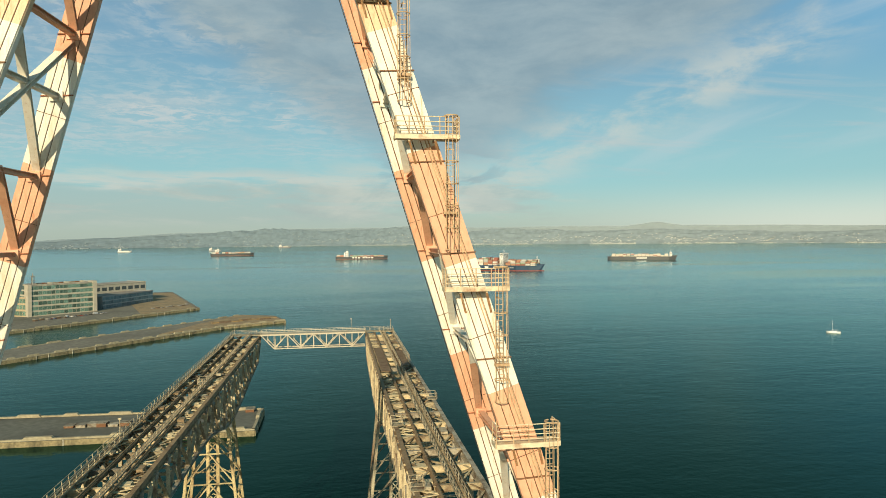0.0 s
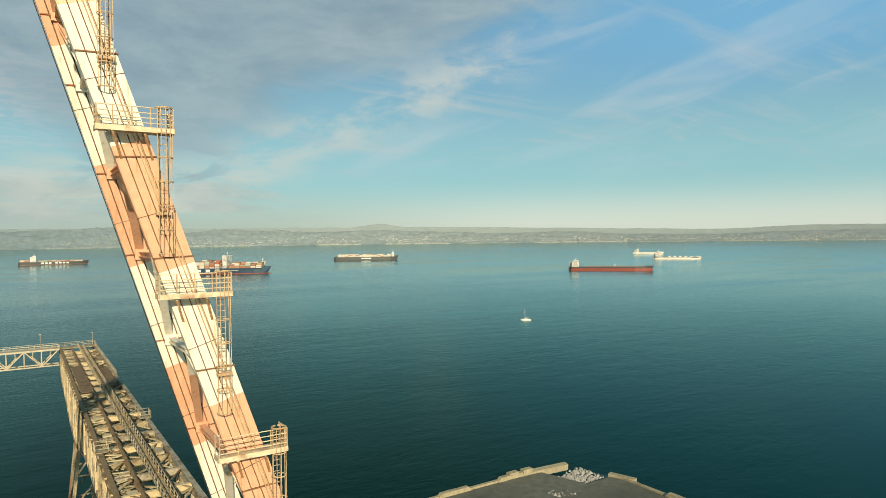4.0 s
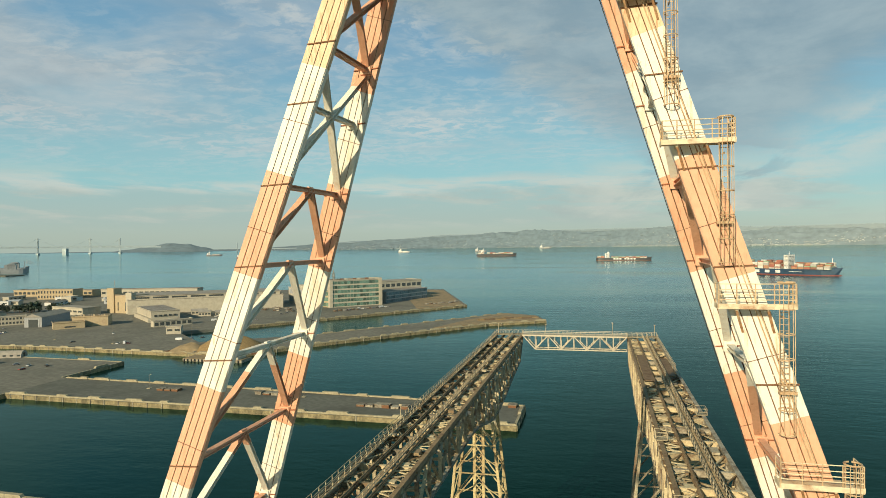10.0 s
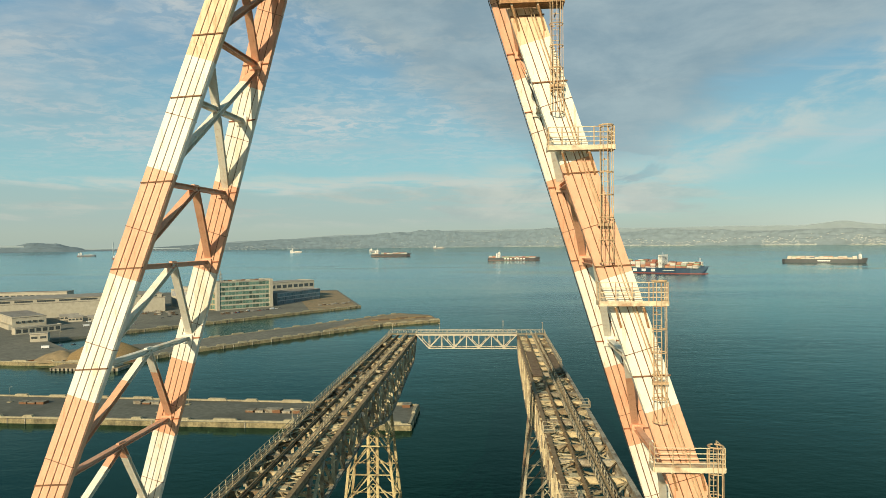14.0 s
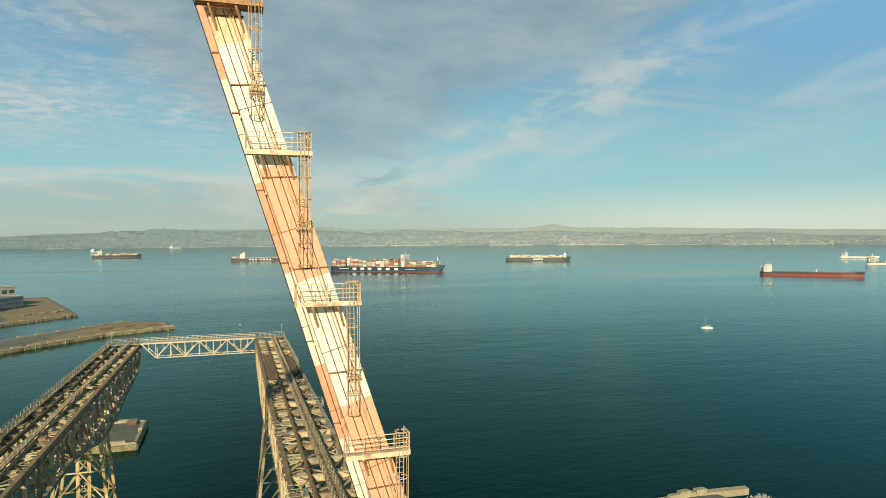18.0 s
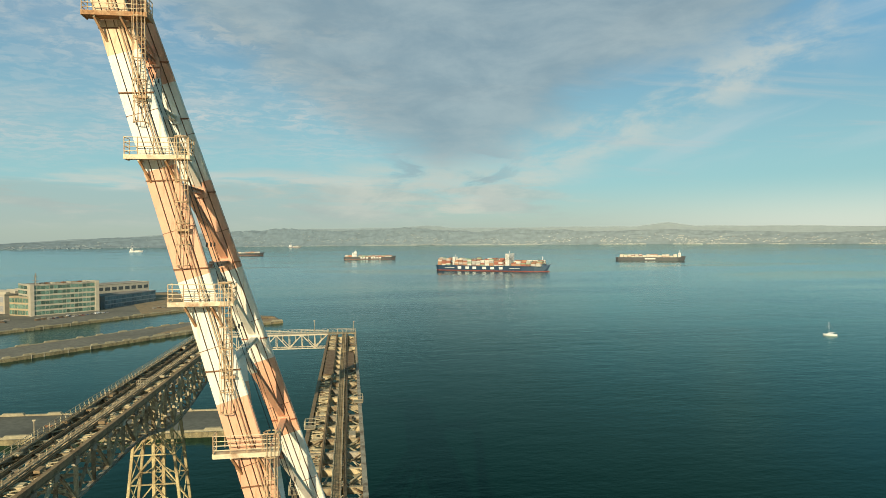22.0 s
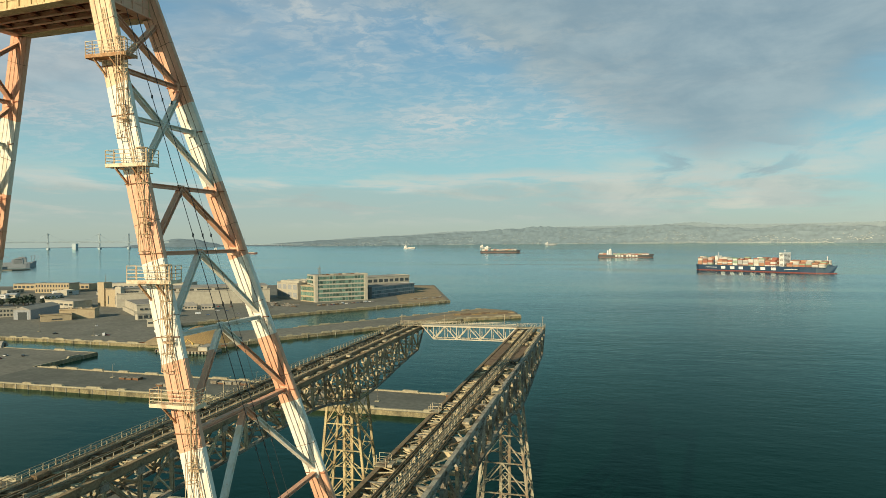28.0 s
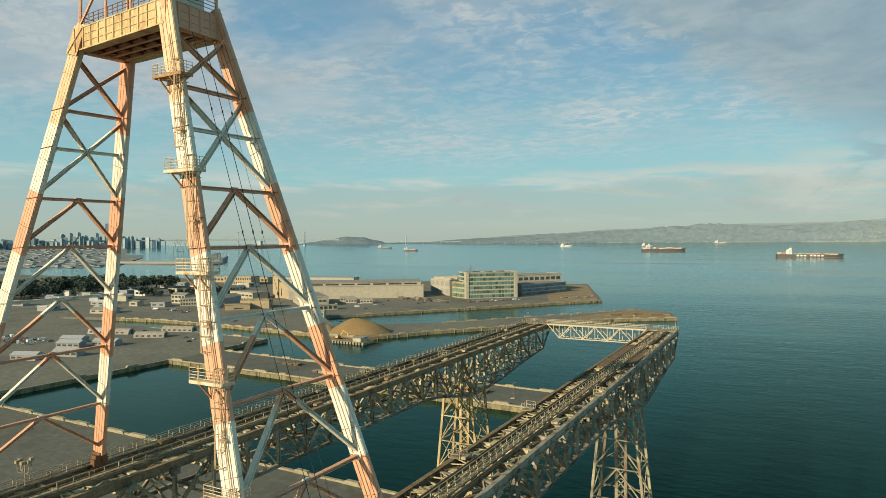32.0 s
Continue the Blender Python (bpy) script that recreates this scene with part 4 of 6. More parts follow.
slab("head_deck", [(corner[k].x, corner[k].y) for k in ("FL", "FR", "BR", "BL")], GT - 0.35, GT - 0.25, RUST, crane)
# upper works on the deck
for k in ("FL", "FR", "BL", "BR"):
    c = corner[k]
    tube("upper_post", [(c.x, c.y, GT), (c.x * 0.96, c.y * 0.9, GT + 9)], 0.16, ORANGE, crane)
for t in (0.33, 0.62):
    for a, b in (("FL", "FR"), ("BL", "BR")):
        c = corner[a].lerp(corner[b], t)
        tube("upper_post", [(c.x, c.y, GT), (c.x, c.y, GT + 7)], 0.13, ORANGE, crane)
c = corner["FL"].lerp(corner["FR"], 0.15)
e9 = corner["FL"].lerp(corner["FR"], 0.6)
beam("upper_boom", Vector((c.x + 1, c.y, GT + 4.4)), Vector((e9.x + 4, e9.y, GT + 3.4)), 0.5, 0.6, RUST, crane)
beam("upper_brace", Vector((corner["FL"].x, corner["FL"].y, GT + 0.3)), Vector((e9.x - 3, e9.y, GT + 5)), 0.2, 0.2, ORANGE, crane)
r = corner["FR"].lerp(corner["BR"], 0.5)
cabin = box("machinery_cabin", r.x - 3.0, r.y - 1.6, GT - 0.3, r.x - 0.3, r.y + 1.6, GT + 3.0, WHITE, crane, "white machinery cabin")
box("window", r.x - 0.33, r.y - 0.8, GT + 0.9, r.x - 0.27, r.y + 0.8, GT + 1.9, SEAM, cabin)
for h in (0.5, 0.85, 1.2):
    for a, b in (("FL", "FR"), ("FR", "BR"), ("FL", "BL")):
        p, q = corner[a].copy(), corner[b].copy()
        p.z = q.z = GT + h
        beam("deck_rail", p, q, 0.05, 0.05, RUST, crane)
for k in range(18):
    p = corner["FL"].lerp(corner["FR"], k / 17)
    beam("rail_post", Vector((p.x, p.y, GT)), Vector((p.x, p.y, GT + 1.25)), 0.05, 0.05, RUST, crane)
# sloping corner plate where the front leg runs up past the girder
o = Vector((0, -0.42, 0))
beam("corner_plate", leg_at("FL", GT + 0.1) + o, leg_at("FL", GB - 0.3) + o, 1.9, 0.1, HEADP, crane)
for s9 in (-1, 1):
    beam("plate_rib", leg_at("FL", GT) + o * 1.3 + Vector((0.75 * s9, 0, 0)), leg_at("FL", GB - 0.2) + o * 1.3 - Vector((0.75 * s9, 0, 0)), 0.09, 0.06, HEADP, crane)

# hoist ropes hanging along the right-hand side frame
CABLE = node_mat("dark_wire_rope", (0.03, 0.03, 0.03), 0.6)
ropes = thing("hoist_rope", "dark wire ropes hanging along the crane's side frame", "cable")
for off, r0 in ((-0.7, 0.027), (0.55, 0.031), (1.7, 0.015)):
    pts = []
    for k in range(9):
        z = 105 - k * 5.6
        m = (leg_at("FR", z) + leg_at("BR", z)) / 2
        pts.append(m + Vector((0.25, off + 0.06 * k, 0)))
    tube("rope", pts, r0, CABLE, ropes)
    for k in (1, 3, 4, 6):
        c = pts[k].lerp(pts[k + 1], 0.3)
        box("clamp", -0.05, -0.05, -0.14, 0.05, 0.05, 0.14, CABLE, ropes).location = c
line = thing("stay_cable", "thin dark cable beside the rear crane leg", "cable")
tube("rope", [leg_at("BR", 107) + Vector((-1.02, 0.2, 0)), leg_at("BR", 60) + Vector((-0.98, 0.3, 0))], 0.03, CABLE, line)

# ---- platforms and caged ladders on the front leg ----
CREAM = node_mat("cream_rail_paint", (0.64, 0.545, 0.37), 0.65, vary=0.15, stain=(0.34, 0.17, 0.08), stain_amount=0.5, stain_scale=1.2)
RUSTP = node_mat("rusty_ladder_paint", (0.52, 0.37, 0.215), 0.75, vary=0.3, stain=(0.26, 0.13, 0.06), stain_amount=0.5, stain_scale=1.5)
RUSTY = node_mat("rust_eaten_paint", (0.36, 0.19, 0.085), 0.8, vary=0.35, scale=2.0, stain=(0.50, 0.36, 0.20), stain_amount=0.45, stain_scale=1.5)
LEVELS = (99.95, 91.6, 83.25, 74.9, 66.5)


def leg_platform(z):
    c = leg_at("FR", z)
    g = thing("leg_platform", "cream steel platform with rusty railings bracketed to the crane leg", "platform", "leg platforms", at=c)
    shift = 0.012 * (z - 75)  # the upper ones sit further out
    xl, xr, yf, yb = -1.62 + shift, 1.88 + shift, -1.35, -0.1
    mat = RUSTY if z > 95 else CREAM
    boxes("deck", [(xl, yf, -0.10, xr, -0.42, 0), (0.95, -0.42, -0.10, xr, yb, 0)], mat, g)
    boxes("edge_beam", [(xl, yf - 0.06, -0.16, xr, yf, 0.1), (xl - 0.06, yf, -0.16, xl, -0.42, 0.1), (xr, yf, -0.16, xr + 0.06, yb, 0.1)], mat, g)
    for x in (-0.7, 0.75):
        beam("bracket", (x + 0.45, -0.42, -1.4), (x, yf + 0.15, -0.2), 0.12, 0.12, RUSTY, g)
        beam("bracket", (x, -0.4, -0.2), (x, yf + 0.1, -0.2), 0.1, 0.12, CREAM, g)
    path = [(xl, -0.45), (xl, yf), (xr, yf), (xr, yb)]
    for h in (0.3, 0.55, 0.8, 1.08):
        for p, q in zip(path, path[1:]):
            tube("rail", [(*p, h), (*q, h)], 0.026, CREAM, g)
    posts = [(xl, -0.45), (xl, yf), (-0.7, yf), (0.15, yf), (1.0, yf), (xr, yf), (xr, -0.7), (xr, yb)]
    for x, y in posts:
        tube("post", [(x, y, -0.1), (x, y, 1.1)], 0.032, RUSTP, g)
    return g


def ladder(x, y, z0, z1):
    g = thing("caged_ladder", "rusty vertical steel ladder in a hooped safety cage", "ladder", "caged ladders", at=(x, y, z0))
    h = z1 - z0
    for s in (-0.21, 0.21):
        beam("stile", (s, 0.3, 0), (s, 0.3, h + 1.15), 0.05, 0.07, RUSTP, g)
    for k in range(int((h + 1.0) / 0.3)):
        beam("rung", (-0.21, 0.3, 0.3 * k + 0.2), (0.21, 0.3, 0.3 * k + 0.2), 0.028, 0.028, RUSTP, g, side=Vector((0, 1, 0)))
    z = 2.1
    hoops = []
    while z < h + 1.2:
        hoops.append(z)
        z += 1.22
    hoops[-1] = h + 1.15
    for z in hoops:
        pts = [(0.37 * math.cos(t), 0.3 - 0.38 + 0.37 * math.sin(t) * 1.0, z) for t in [radians(100 + 340 * i / 12) for i in range(13)]]
        tube("hoop", pts, 0.03 if z < h else 0.045, RUSTP, g)
    for t in (-160, -125, -90, -55, -20):
        x1, y1 = 0.37 * math.cos(radians(t)), -0.08 + 0.37 * math.sin(radians(t))
        beam("cage_bar", (x1, y1, 2.1), (x1, y1, h + 1.15), 0.035, 0.02, RUSTP, g)
    for z in (1.0, h * 0.5, h - 0.6):
        beam("standoff", (0, 0.3, z), (0, 0.95, z), 0.06, 0.06, RUSTP, g)
    return g


for z in LEVELS:
    leg_platform(z)
for a, b in zip(LEVELS, LEVELS[1:] + (58.6,)):
    c = leg_at("FR", a)
    ladder(c.x + 1.46 + 0.012 * (a - 75), c.y - 1.15, b, a)
# conduits and small rusty lugs up the same leg
conduit = thing("conduit", "rusty conduit pipes strapped up the crane leg", "pipe")
for off in (0.25, 0.42):
    tube("pipe", [leg_at("FR", 104) + Vector((off, -0.46, 0)), leg_at("FR", 59) + Vector((off, -0.46, 0))], 0.03, RUSTP, conduit)
for z in (95.2, 87.4, 79.0, 70.6, 62):
    p = leg_at("FR", z) + Vector((0.2, -0.6, 0))
    box("lug", -0.3, -0.12, -0.07, 0.5, 0.16, 0.07, RUSTP, conduit).location = p
# ---- quay edges, curbs and yard clutter ----
def curb(pts, block_every=26.0, side=1, seed=1, h=0.7):
    """A pale concrete curb along a quay edge with raised blocks on it."""
    g = thing("quay_curb", "pale weathered concrete curb with raised blocks along the quay edge", "curb", "quay curbs")
    rng = random.Random(seed)
    for (xa, ya), (xb, yb) in zip(pts, pts[1:]):
        p, q = Vector((xa, ya, DECK + h / 2)), Vector((xb, yb, DECK + h / 2))
        d = (q - p).normalized()
        s = Vector((-d.y, d.x, 0)) * side
        beam("curb", p + s * 0.6, q + s * 0.6, 1.2, h, CURB, g, side=s)
        wall = beam("quay_face", Vector((xa, ya, 1.0)) - s * 0.15, Vector((xb, yb, 1.0)) - s * 0.15, 0.5, 2.6, QFACE, g, "dark tide-stained concrete quay face", side=s)
        n = max(1, int((q - p).length / block_every))
        for k in range(n):
            o = p.lerp(q, (k + rng.uniform(0.3, 0.7)) / n)
            L = rng.uniform(2.0, 5.5)
            v, f = [], []
            for dd, z in ((-L - 1.2, 0), (L + 1.2, 0), (L, 1.4), (-L, 1.4)):
                for w in (0.1, 1.7):
                    c = o + d * dd + s * w
                    v.append((c.x, c.y, DECK + 0.1 + z))
            f = [(0, 2, 4, 6), (1, 7, 5, 3), (0, 1, 3, 2), (2, 3, 5, 4), (4, 5, 7, 6), (6, 7, 1, 0)]
            put("block", mesh_of("block", v, f, CURB), g)
        m = int((q - p).length / 9)
        for k in range(m):
            o = p.lerp(q, (k + 0.5) / m)
            if rng.random() < 0.5:
                beam("fender", Vector((o.x, o.y, 0.0)) - s * 0.5, Vector((o.x, o.y, DECK)) - s * 0.5, 0.5, 0.5, STEELD, g)
    return g


curb([(-324, 257), (-29, 250)], 24, 1, 1)
curb([(-29, 250), (-29, 286)], 30, 1, 2)
curb([(-29, 286), (-131, 292), (-324, 302)], 20, 1, 3)
curb([(-324, 135), (-324, 257)], 40, 1, 4, 0.3)
curb([(160, 131), (-324, 135)], 22, 1, 5)
curb([(-328, 302), (-328, 357), (-482, 363)], 60, 1, 6, 0.3)
curb([(-600, 390), (-526, 403), (-436, 404), (-322, 397), (-261, 398)], 18, 1, 7, 0.6)
curb([(-261, 398), (-226, 455), (-102, 610), (-46, 646)], 15, 1, 8, 0.5)
curb([(-98, 708), (-246, 510)], 22, 1, 9, 0.4)
curb([(-364, 530), (-254, 678), (-163, 800)], 25, 1, 10, 0.5)
curb([(180, 60), (180, 112)], 30, 1, 11, 0.5)

STONE = node_mat("breakwater_stone", (0.34, 0.33, 0.31), 0.9, vary=0.5, scale=0.5)


def rocks(name, label, n, where, size, material, seed):
    rng = random.Random(seed)
    V, F = [], []
    for _ in range(n):
        x, y, z = where(rng)
        r = rng.uniform(*size)
        k = len(V)
        dirs = ((1, 0, 0), (-1, 0, 0), (0, 1, 0), (0, -1, 0), (0, 0, 1), (0, 0, -1))
        V += [(x + a * r * rng.uniform(0.6, 1.2), y + b * r * rng.uniform(0.6, 1.2), z + c * r * rng.uniform(0.5, 0.9)) for a, b, c in dirs]
        F += [tuple(i + k for i in f) for f in ((0, 2, 4), (2, 1, 4), (1, 3, 4), (3, 0, 4), (2, 0, 5), (1, 2, 5), (3, 1, 5), (0, 3, 5))]
    return tagged(put(name, mesh_of(name, V, F, material)), label, "rocks", kind="stuff")


rocks("riprap", "grey broken stone bank in the quay's corner gap", 700, lambda r: (lambda u, v: (150 + 30 * u, 131 - 21 * v - 4 * math.sin(u * 3.1), 2.4 - 2.6 * (u * 0.5 + (1 - v) * 0.6)))(r.random(), r.random()), (0.5, 1.1), STONE, 3)
wall = thing("breakwater_wall", "broken pale concrete wall running out from the quay corner", "wall")
beam("wall", (148, 131, 2.4), (173, 129, 2.2), 2.2, 2.2, CURB, wall)
beam("wall", (178, 113, 2.4), (181, 104, 2.4), 2.0, 2.0, CURB, wall)
for x, y in ((149, 130.5), (155, 130.2)):
    box("block", x - 2, y - 1, 3.2, x + 2, y + 1, 4.6, CURB, wall)


def bollard_rack(x, y, n=3, rot=0.0, seed=0):
    g = thing("pallet_stack", "brown stacked timber and drums on the quay", "stack", "quay stacks", at=(x, y, DECK))
    g.rotation_euler.z = rot
    rng = random.Random(seed)
    for k in range(n):
        h = rng.uniform(0.8, 1.7)
        box("crate", k * 5.0 - 2, -2, 0, k * 5.0 + 2, 2, h, rng.choice((RUST, STEELD, RUST)), g)
        box("lid", k * 5.0 - 2.2, -2.2, h, k * 5.0 + 2.2, 2.2, h + 0.2, STEELD, g)
    return g


for i, (x, y, n) in enumerate(((-178, 285, 5), (-112, 271, 3), (-98, 270, 3), (-240, 283, 3), (-205, 272, 2), (-35, 283, 1), (-190, 640, 3))):
    if i < 6:
        bollard_rack(x, y, n, -0.03, i)


def quay_lamp(x, y, h=7.0):
    g = thing("quay_lamp", "slim steel lamp post on the quay", "lamp post", "quay lamps", at=(x, y, DECK))
    tube("pole", [(0, 0, 0), (0, 0, h)], 0.09, STEELD, g)
    box("base", -1.1, -1.1, 0, 1.1, 1.1, 0.35, CURB, g)
    tube("arm", [(0, 0, h), (0.9, 0, h + 0.2)], 0.06, STEELD, g)
    box("lamp", 0.7, -0.15, h + 0.1, 1.4, 0.15, h + 0.3, CURB, g)
    return g


for x, y in ((-250, 285), (-150, 283), (-158, 268), (-70, 266), (-190, 120), (-110, 122), (-240, 118), (-400, 430), (-470, 440), (-330, 440)):
    quay_lamp(x, y, 8 if y < 400 else 16)


def floodlight(x, y):
    g = thing("floodlight_mast", "steel floodlight cluster on a short mast beside the runway", "lamp post", at=(x, y, TOP))
    tube("mast", [(0, 0, 0), (0, 0, 3.2)], 0.1, STEEL, g)
    for a, b in ((-0.9, 0), (0.9, 0), (0, 0.8), (-0.5, -0.6), (0.6, -0.6)):
        tube("arm", [(0, 0, 1.6), (a, b, 2.0), (a, b, 3.0)], 0.05, STEEL, g)
        box("lamp", a - 0.22, b - 0.22, 3.0, a + 0.22, b + 0.22, 3.4, CURB, g)
    return g


floodlight(-24.6, 1.0)

# ---- dockyard buildings ----
BEIGE = node_mat("beige_plaster", (0.40, 0.32, 0.20), 0.9, vary=0.1, scale=0.2, stain=(0.3, 0.22, 0.14), stain_amount=0.4, stain_scale=0.1)
PALE = node_mat("pale_cladding", (0.41, 0.375, 0.29), 0.8, vary=0.1, scale=0.1, stain=(0.3, 0.27, 0.22), stain_amount=0.4, stain_scale=0.06)
ROOF = node_mat("grey_roofing", (0.24, 0.22, 0.19), 0.9, vary=0.2, scale=0.1, stain=(0.15, 0.13, 0.11), stain_amount=0.5, stain_scale=0.08)
ROOFL = node_mat("light_roofing", (0.28, 0.26, 0.22), 0.85, vary=0.15, scale=0.1)
GREYW = node_mat("grey_sheet_wall", (0.28, 0.29, 0.29), 0.8, vary=0.15, scale=0.2)
EARTH = node_mat("dry_earth", (0.27, 0.20, 0.11), 0.95, vary=0.25, scale=0.08, stain=(0.16, 0.14, 0.09), stain_amount=0.5, stain_scale=0.05)
SAILW = node_mat("whitewashed_sheet", (0.56, 0.56, 0.53), 0.7, vary=0.12, scale=0.2, stain=(0.40, 0.38, 0.33), stain_amount=0.4, stain_scale=0.15)
HUT = node_mat("hut_roof", (0.34, 0.36, 0.37), 0.7, vary=0.15, scale=0.3)
PANE = node_mat("dark_window_glass", (0.06, 0.07, 0.07), 0.12, vary=0.3)
GREEN_GLASS = node_mat("green_curtain_glass", (0.10, 0.17, 0.135), 0.2, vary=0.45, scale=0.25, per_object=0.55)
BLUE_GLASS = node_mat("blue_grey_glass", (0.10, 0.15, 0.17), 0.2, vary=0.3, scale=0.08, per_object=0.3)


def building(name, label, a, b, depth, h, wall, floors=0, cols=0, pane=None, roof=None, parapet=0.8, side_cols=0, frac=0.62, gable=0.0, z=DECK, fill=0.7):
    """A block with its front from a to b; windows stand in rows on the front and on the end walls."""
    a, b = Vector((*a, z)), Vector((*b, z))
    L = (b - a).length
    g = thing(name, label, "building", at=a)
    g.rotation_euler.z = math.atan2(b.y - a.y, b.x - a.x)
    body = box("wall", 0, 0, -0.5, L, depth, h, wall, g)
    if gable:
        v = [(-0.6, -0.6, h), (L + 0.6, -0.6, h), (L + 0.6, depth + 0.6, h), (-0.6, depth + 0.6, h), (-0.6, depth / 2, h + gable), (L + 0.6, depth / 2, h + gable)]
        put("roof", mesh_of("roof", v, [(0, 1, 5, 4), (2, 3, 4, 5), (0, 4, 3), (1, 2, 5), (0, 3, 2, 1)], roof or ROOF), g)
    else:
        box("roof", -0.4, -0.4, h, L + 0.4, depth + 0.4, h + 0.5, roof or ROOF, g)
        if parapet:
            boxes("parapet", [(-0.4, -0.45, h + 0.4, L + 0.4, 0.0, h + 0.4 + parapet), (-0.45, 0, h + 0.4, 0, depth, h + 0.4 + parapet), (L, 0, h + 0.4, L + 0.45, depth, h + 0.4 + parapet)], wall, g)
    if floors and cols:
        fh = h / floors
        cw = L / cols
        me = mesh_of("window", *box_vf(0, -0.12, 0, cw * fill, 0.1, fh * frac), pane or PANE)
        for i in range(floors):
            for j in range(cols):
                put("window", me, g, m=Matrix.Translation((cw * (j + (1 - fill) / 2), 0, fh * i + fh * (1 - frac) * 0.6)))
        if side_cols:
            sw = depth / side_cols
            me = mesh_of("window", *box_vf(-0.1, 0, 0, 0.12, sw * fill, fh * frac), pane or PANE)
            for i in range(floors):
                for j in range(side_cols):
                    for x in (0, L):
                        put("window", me, g, m=Matrix.Translation((x, sw * (j + 0.15), fh * i + fh * (1 - frac) * 0.6)))
    return g


wh = building("warehouse", "very long pale windowless warehouse with a stepped roof", (-552, 631), (-400, 739), 80, 17, PALE, roof=ROOF)
box("roof_step", 2, 10, 17, 184, 64, 21.5, PALE, wh, "pale raised roof band")
box("roof_top", 1, 9, 21.5, 185, 65, 22.2, ROOFL, wh)
for k in range(8):
    box("window_band", 6 + 22 * k, 9.7, 18.2, 24 + 22 * k, 10.1, 20.2, PANE, wh)
tw = building("tower_block", "beige concrete block with taller stair towers", (-592, 648), (-552, 641), 26, 22, BEIGE, roof=ROOF)
box("stair_tower", -3, -2, -0.5, 9, 10, 31, BEIGE, tw)
box("stair_tower", 31, -3, -0.5, 41, 4, 26, PALE, tw)
for x in (13.5, 26.5):
    box("window_slot", x, -0.15, 3, x + 1.6, 0.1, 14, PANE, tw)
tube("aerial", [(4, 4, 31), (4, 4, 41)], 0.25, STEELD, tw)
gl = building("glass_office", "derelict six-storey office with green glass and beige bands", (-333, 743), (-281, 793), 40, 35, PALE, 6, 16, GREEN_GLASS, ROOF, side_cols=9, frac=0.66, fill=0.93)
box("stair_tower", 68.5, -1.5, -0.5, 73, 12, 37, PALE, gl)
box("stair_tower", -2, -1, -0.5, 2, 8, 36, PALE, gl)
mastp = tube("roof_mast", [(6, 6, 35), (6, 6, 49)], 0.4, STEELD, gl)
boxes("mast_frame", [(3.5, 3.5, 40, 8.5, 8.5, 40.4), (4, 4, 45, 8, 8, 45.4), (3.6, 3.6, 35.5, 4, 4, 45), (8, 8, 35.5, 8.4, 8.4, 45)], STEELD, gl)
for k in range(9):
    box("roof_unit", 12 + 6 * k, 8, 35.4, 15 + 6 * k, 14, 37.2, (STEELD, RUST, PALE)[k % 3], gl)
building("glass_wing", "lower glazed wing beside the derelict office", (-365, 760), (-335, 744), 36, 21, BEIGE, 3, 8, GREEN_GLASS, ROOF, frac=0.7, fill=0.88)
building("blue_glass_shed", "low blue-grey glazed workshop on the pier", (-280, 812), (-246, 905), 36, 15, GREYW, 3, 20, BLUE_GLASS, ROOF, frac=0.75, fill=0.9)
building("roofed_block", "pale concrete block with rooftop plant", (-320, 850), (-262, 930), 40, 26, PALE, 2, 10, PANE, ROOFL, frac=0.35)
hl = building("machine_hall", "pale hall with saw-tooth roof lights", (-424, 802), (-378, 776), 70, 22, PALE, 2, 4, GREYW, ROOFL, frac=0.6)
for k in range(6):
    box("roof_light", 3, 4 + 11 * k, 22.5, 50, 9 + 11 * k, 25.5, PALE, hl)
sd = building("grey_shed", "grey-blue gabled shed with a large dark doorway", (-559, 513), (-575, 567), 18, 10.5, GREYW, gable=3.5, roof=ROOFL)
box("doorway", -0.25, 3.5, 0, 0.2, 13.5, 8, PANE, sd)
box("door_frame", -0.35, 2.7, 0, 0.1, 3.5, 8.6, HUT, sd)
box("door_frame", -0.35, 13.5, 0, 0.1, 14.3, 8.6, HUT, sd)
building("site_office", "pale two-storey office with rows of windows", (-621, 509), (-600, 533), 12, 9, PALE, 2, 10, PANE, ROOFL, frac=0.5, fill=0.6)
building("site_office", "pale office block with gabled roof and open ground floor", (-665, 531), (-640, 532), 14, 11, PALE, 2, 4, PANE, ROOF, frac=0.5, gable=3)
wk = building("beige_workshop", "low flat-roofed beige workshop with an open roof", (-529, 497), (-510, 518), 16, 6, BEIGE, roof=EARTH)
box("window_slot", 10, -0.15, 1.2, 20, 0.1, 2.6, PANE, wk)
wk = building("beige_workshop", "flat-roofed beige workshop with roof clutter", (-529, 521), (-499, 538), 20, 9.5, BEIGE, roof=EARTH)
for k in range(9):
    box("roof_unit", 2 + 3.4 * k, 4 + (k * 7) % 11, 10, 3.6 + 3.4 * k, 6 + (k * 7) % 11, 11 + (k % 3) * 0.5, (ROOFL, STEELD, BEIGE)[k % 3], wk)
building("pale_store", "low pale store block behind the sheds", (-658, 626), (-600, 612), 24, 8.5, PALE, 1, 6, PANE, ROOFL, frac=0.25)
st = building("pale_store", "pale flat-roofed store with dirty brown roof", (-525, 614), (-468, 566), 30, 11.5, PALE, 0, 0, PANE, ROOF)
box("ledge", 0, -3, 0, 74, 0, 4.5, PALE, st)
for k in range(5):
    box("window", 75.05, 3 + 5 * k, 6, 75.3, 6 + 5 * k, 8, PANE, st)
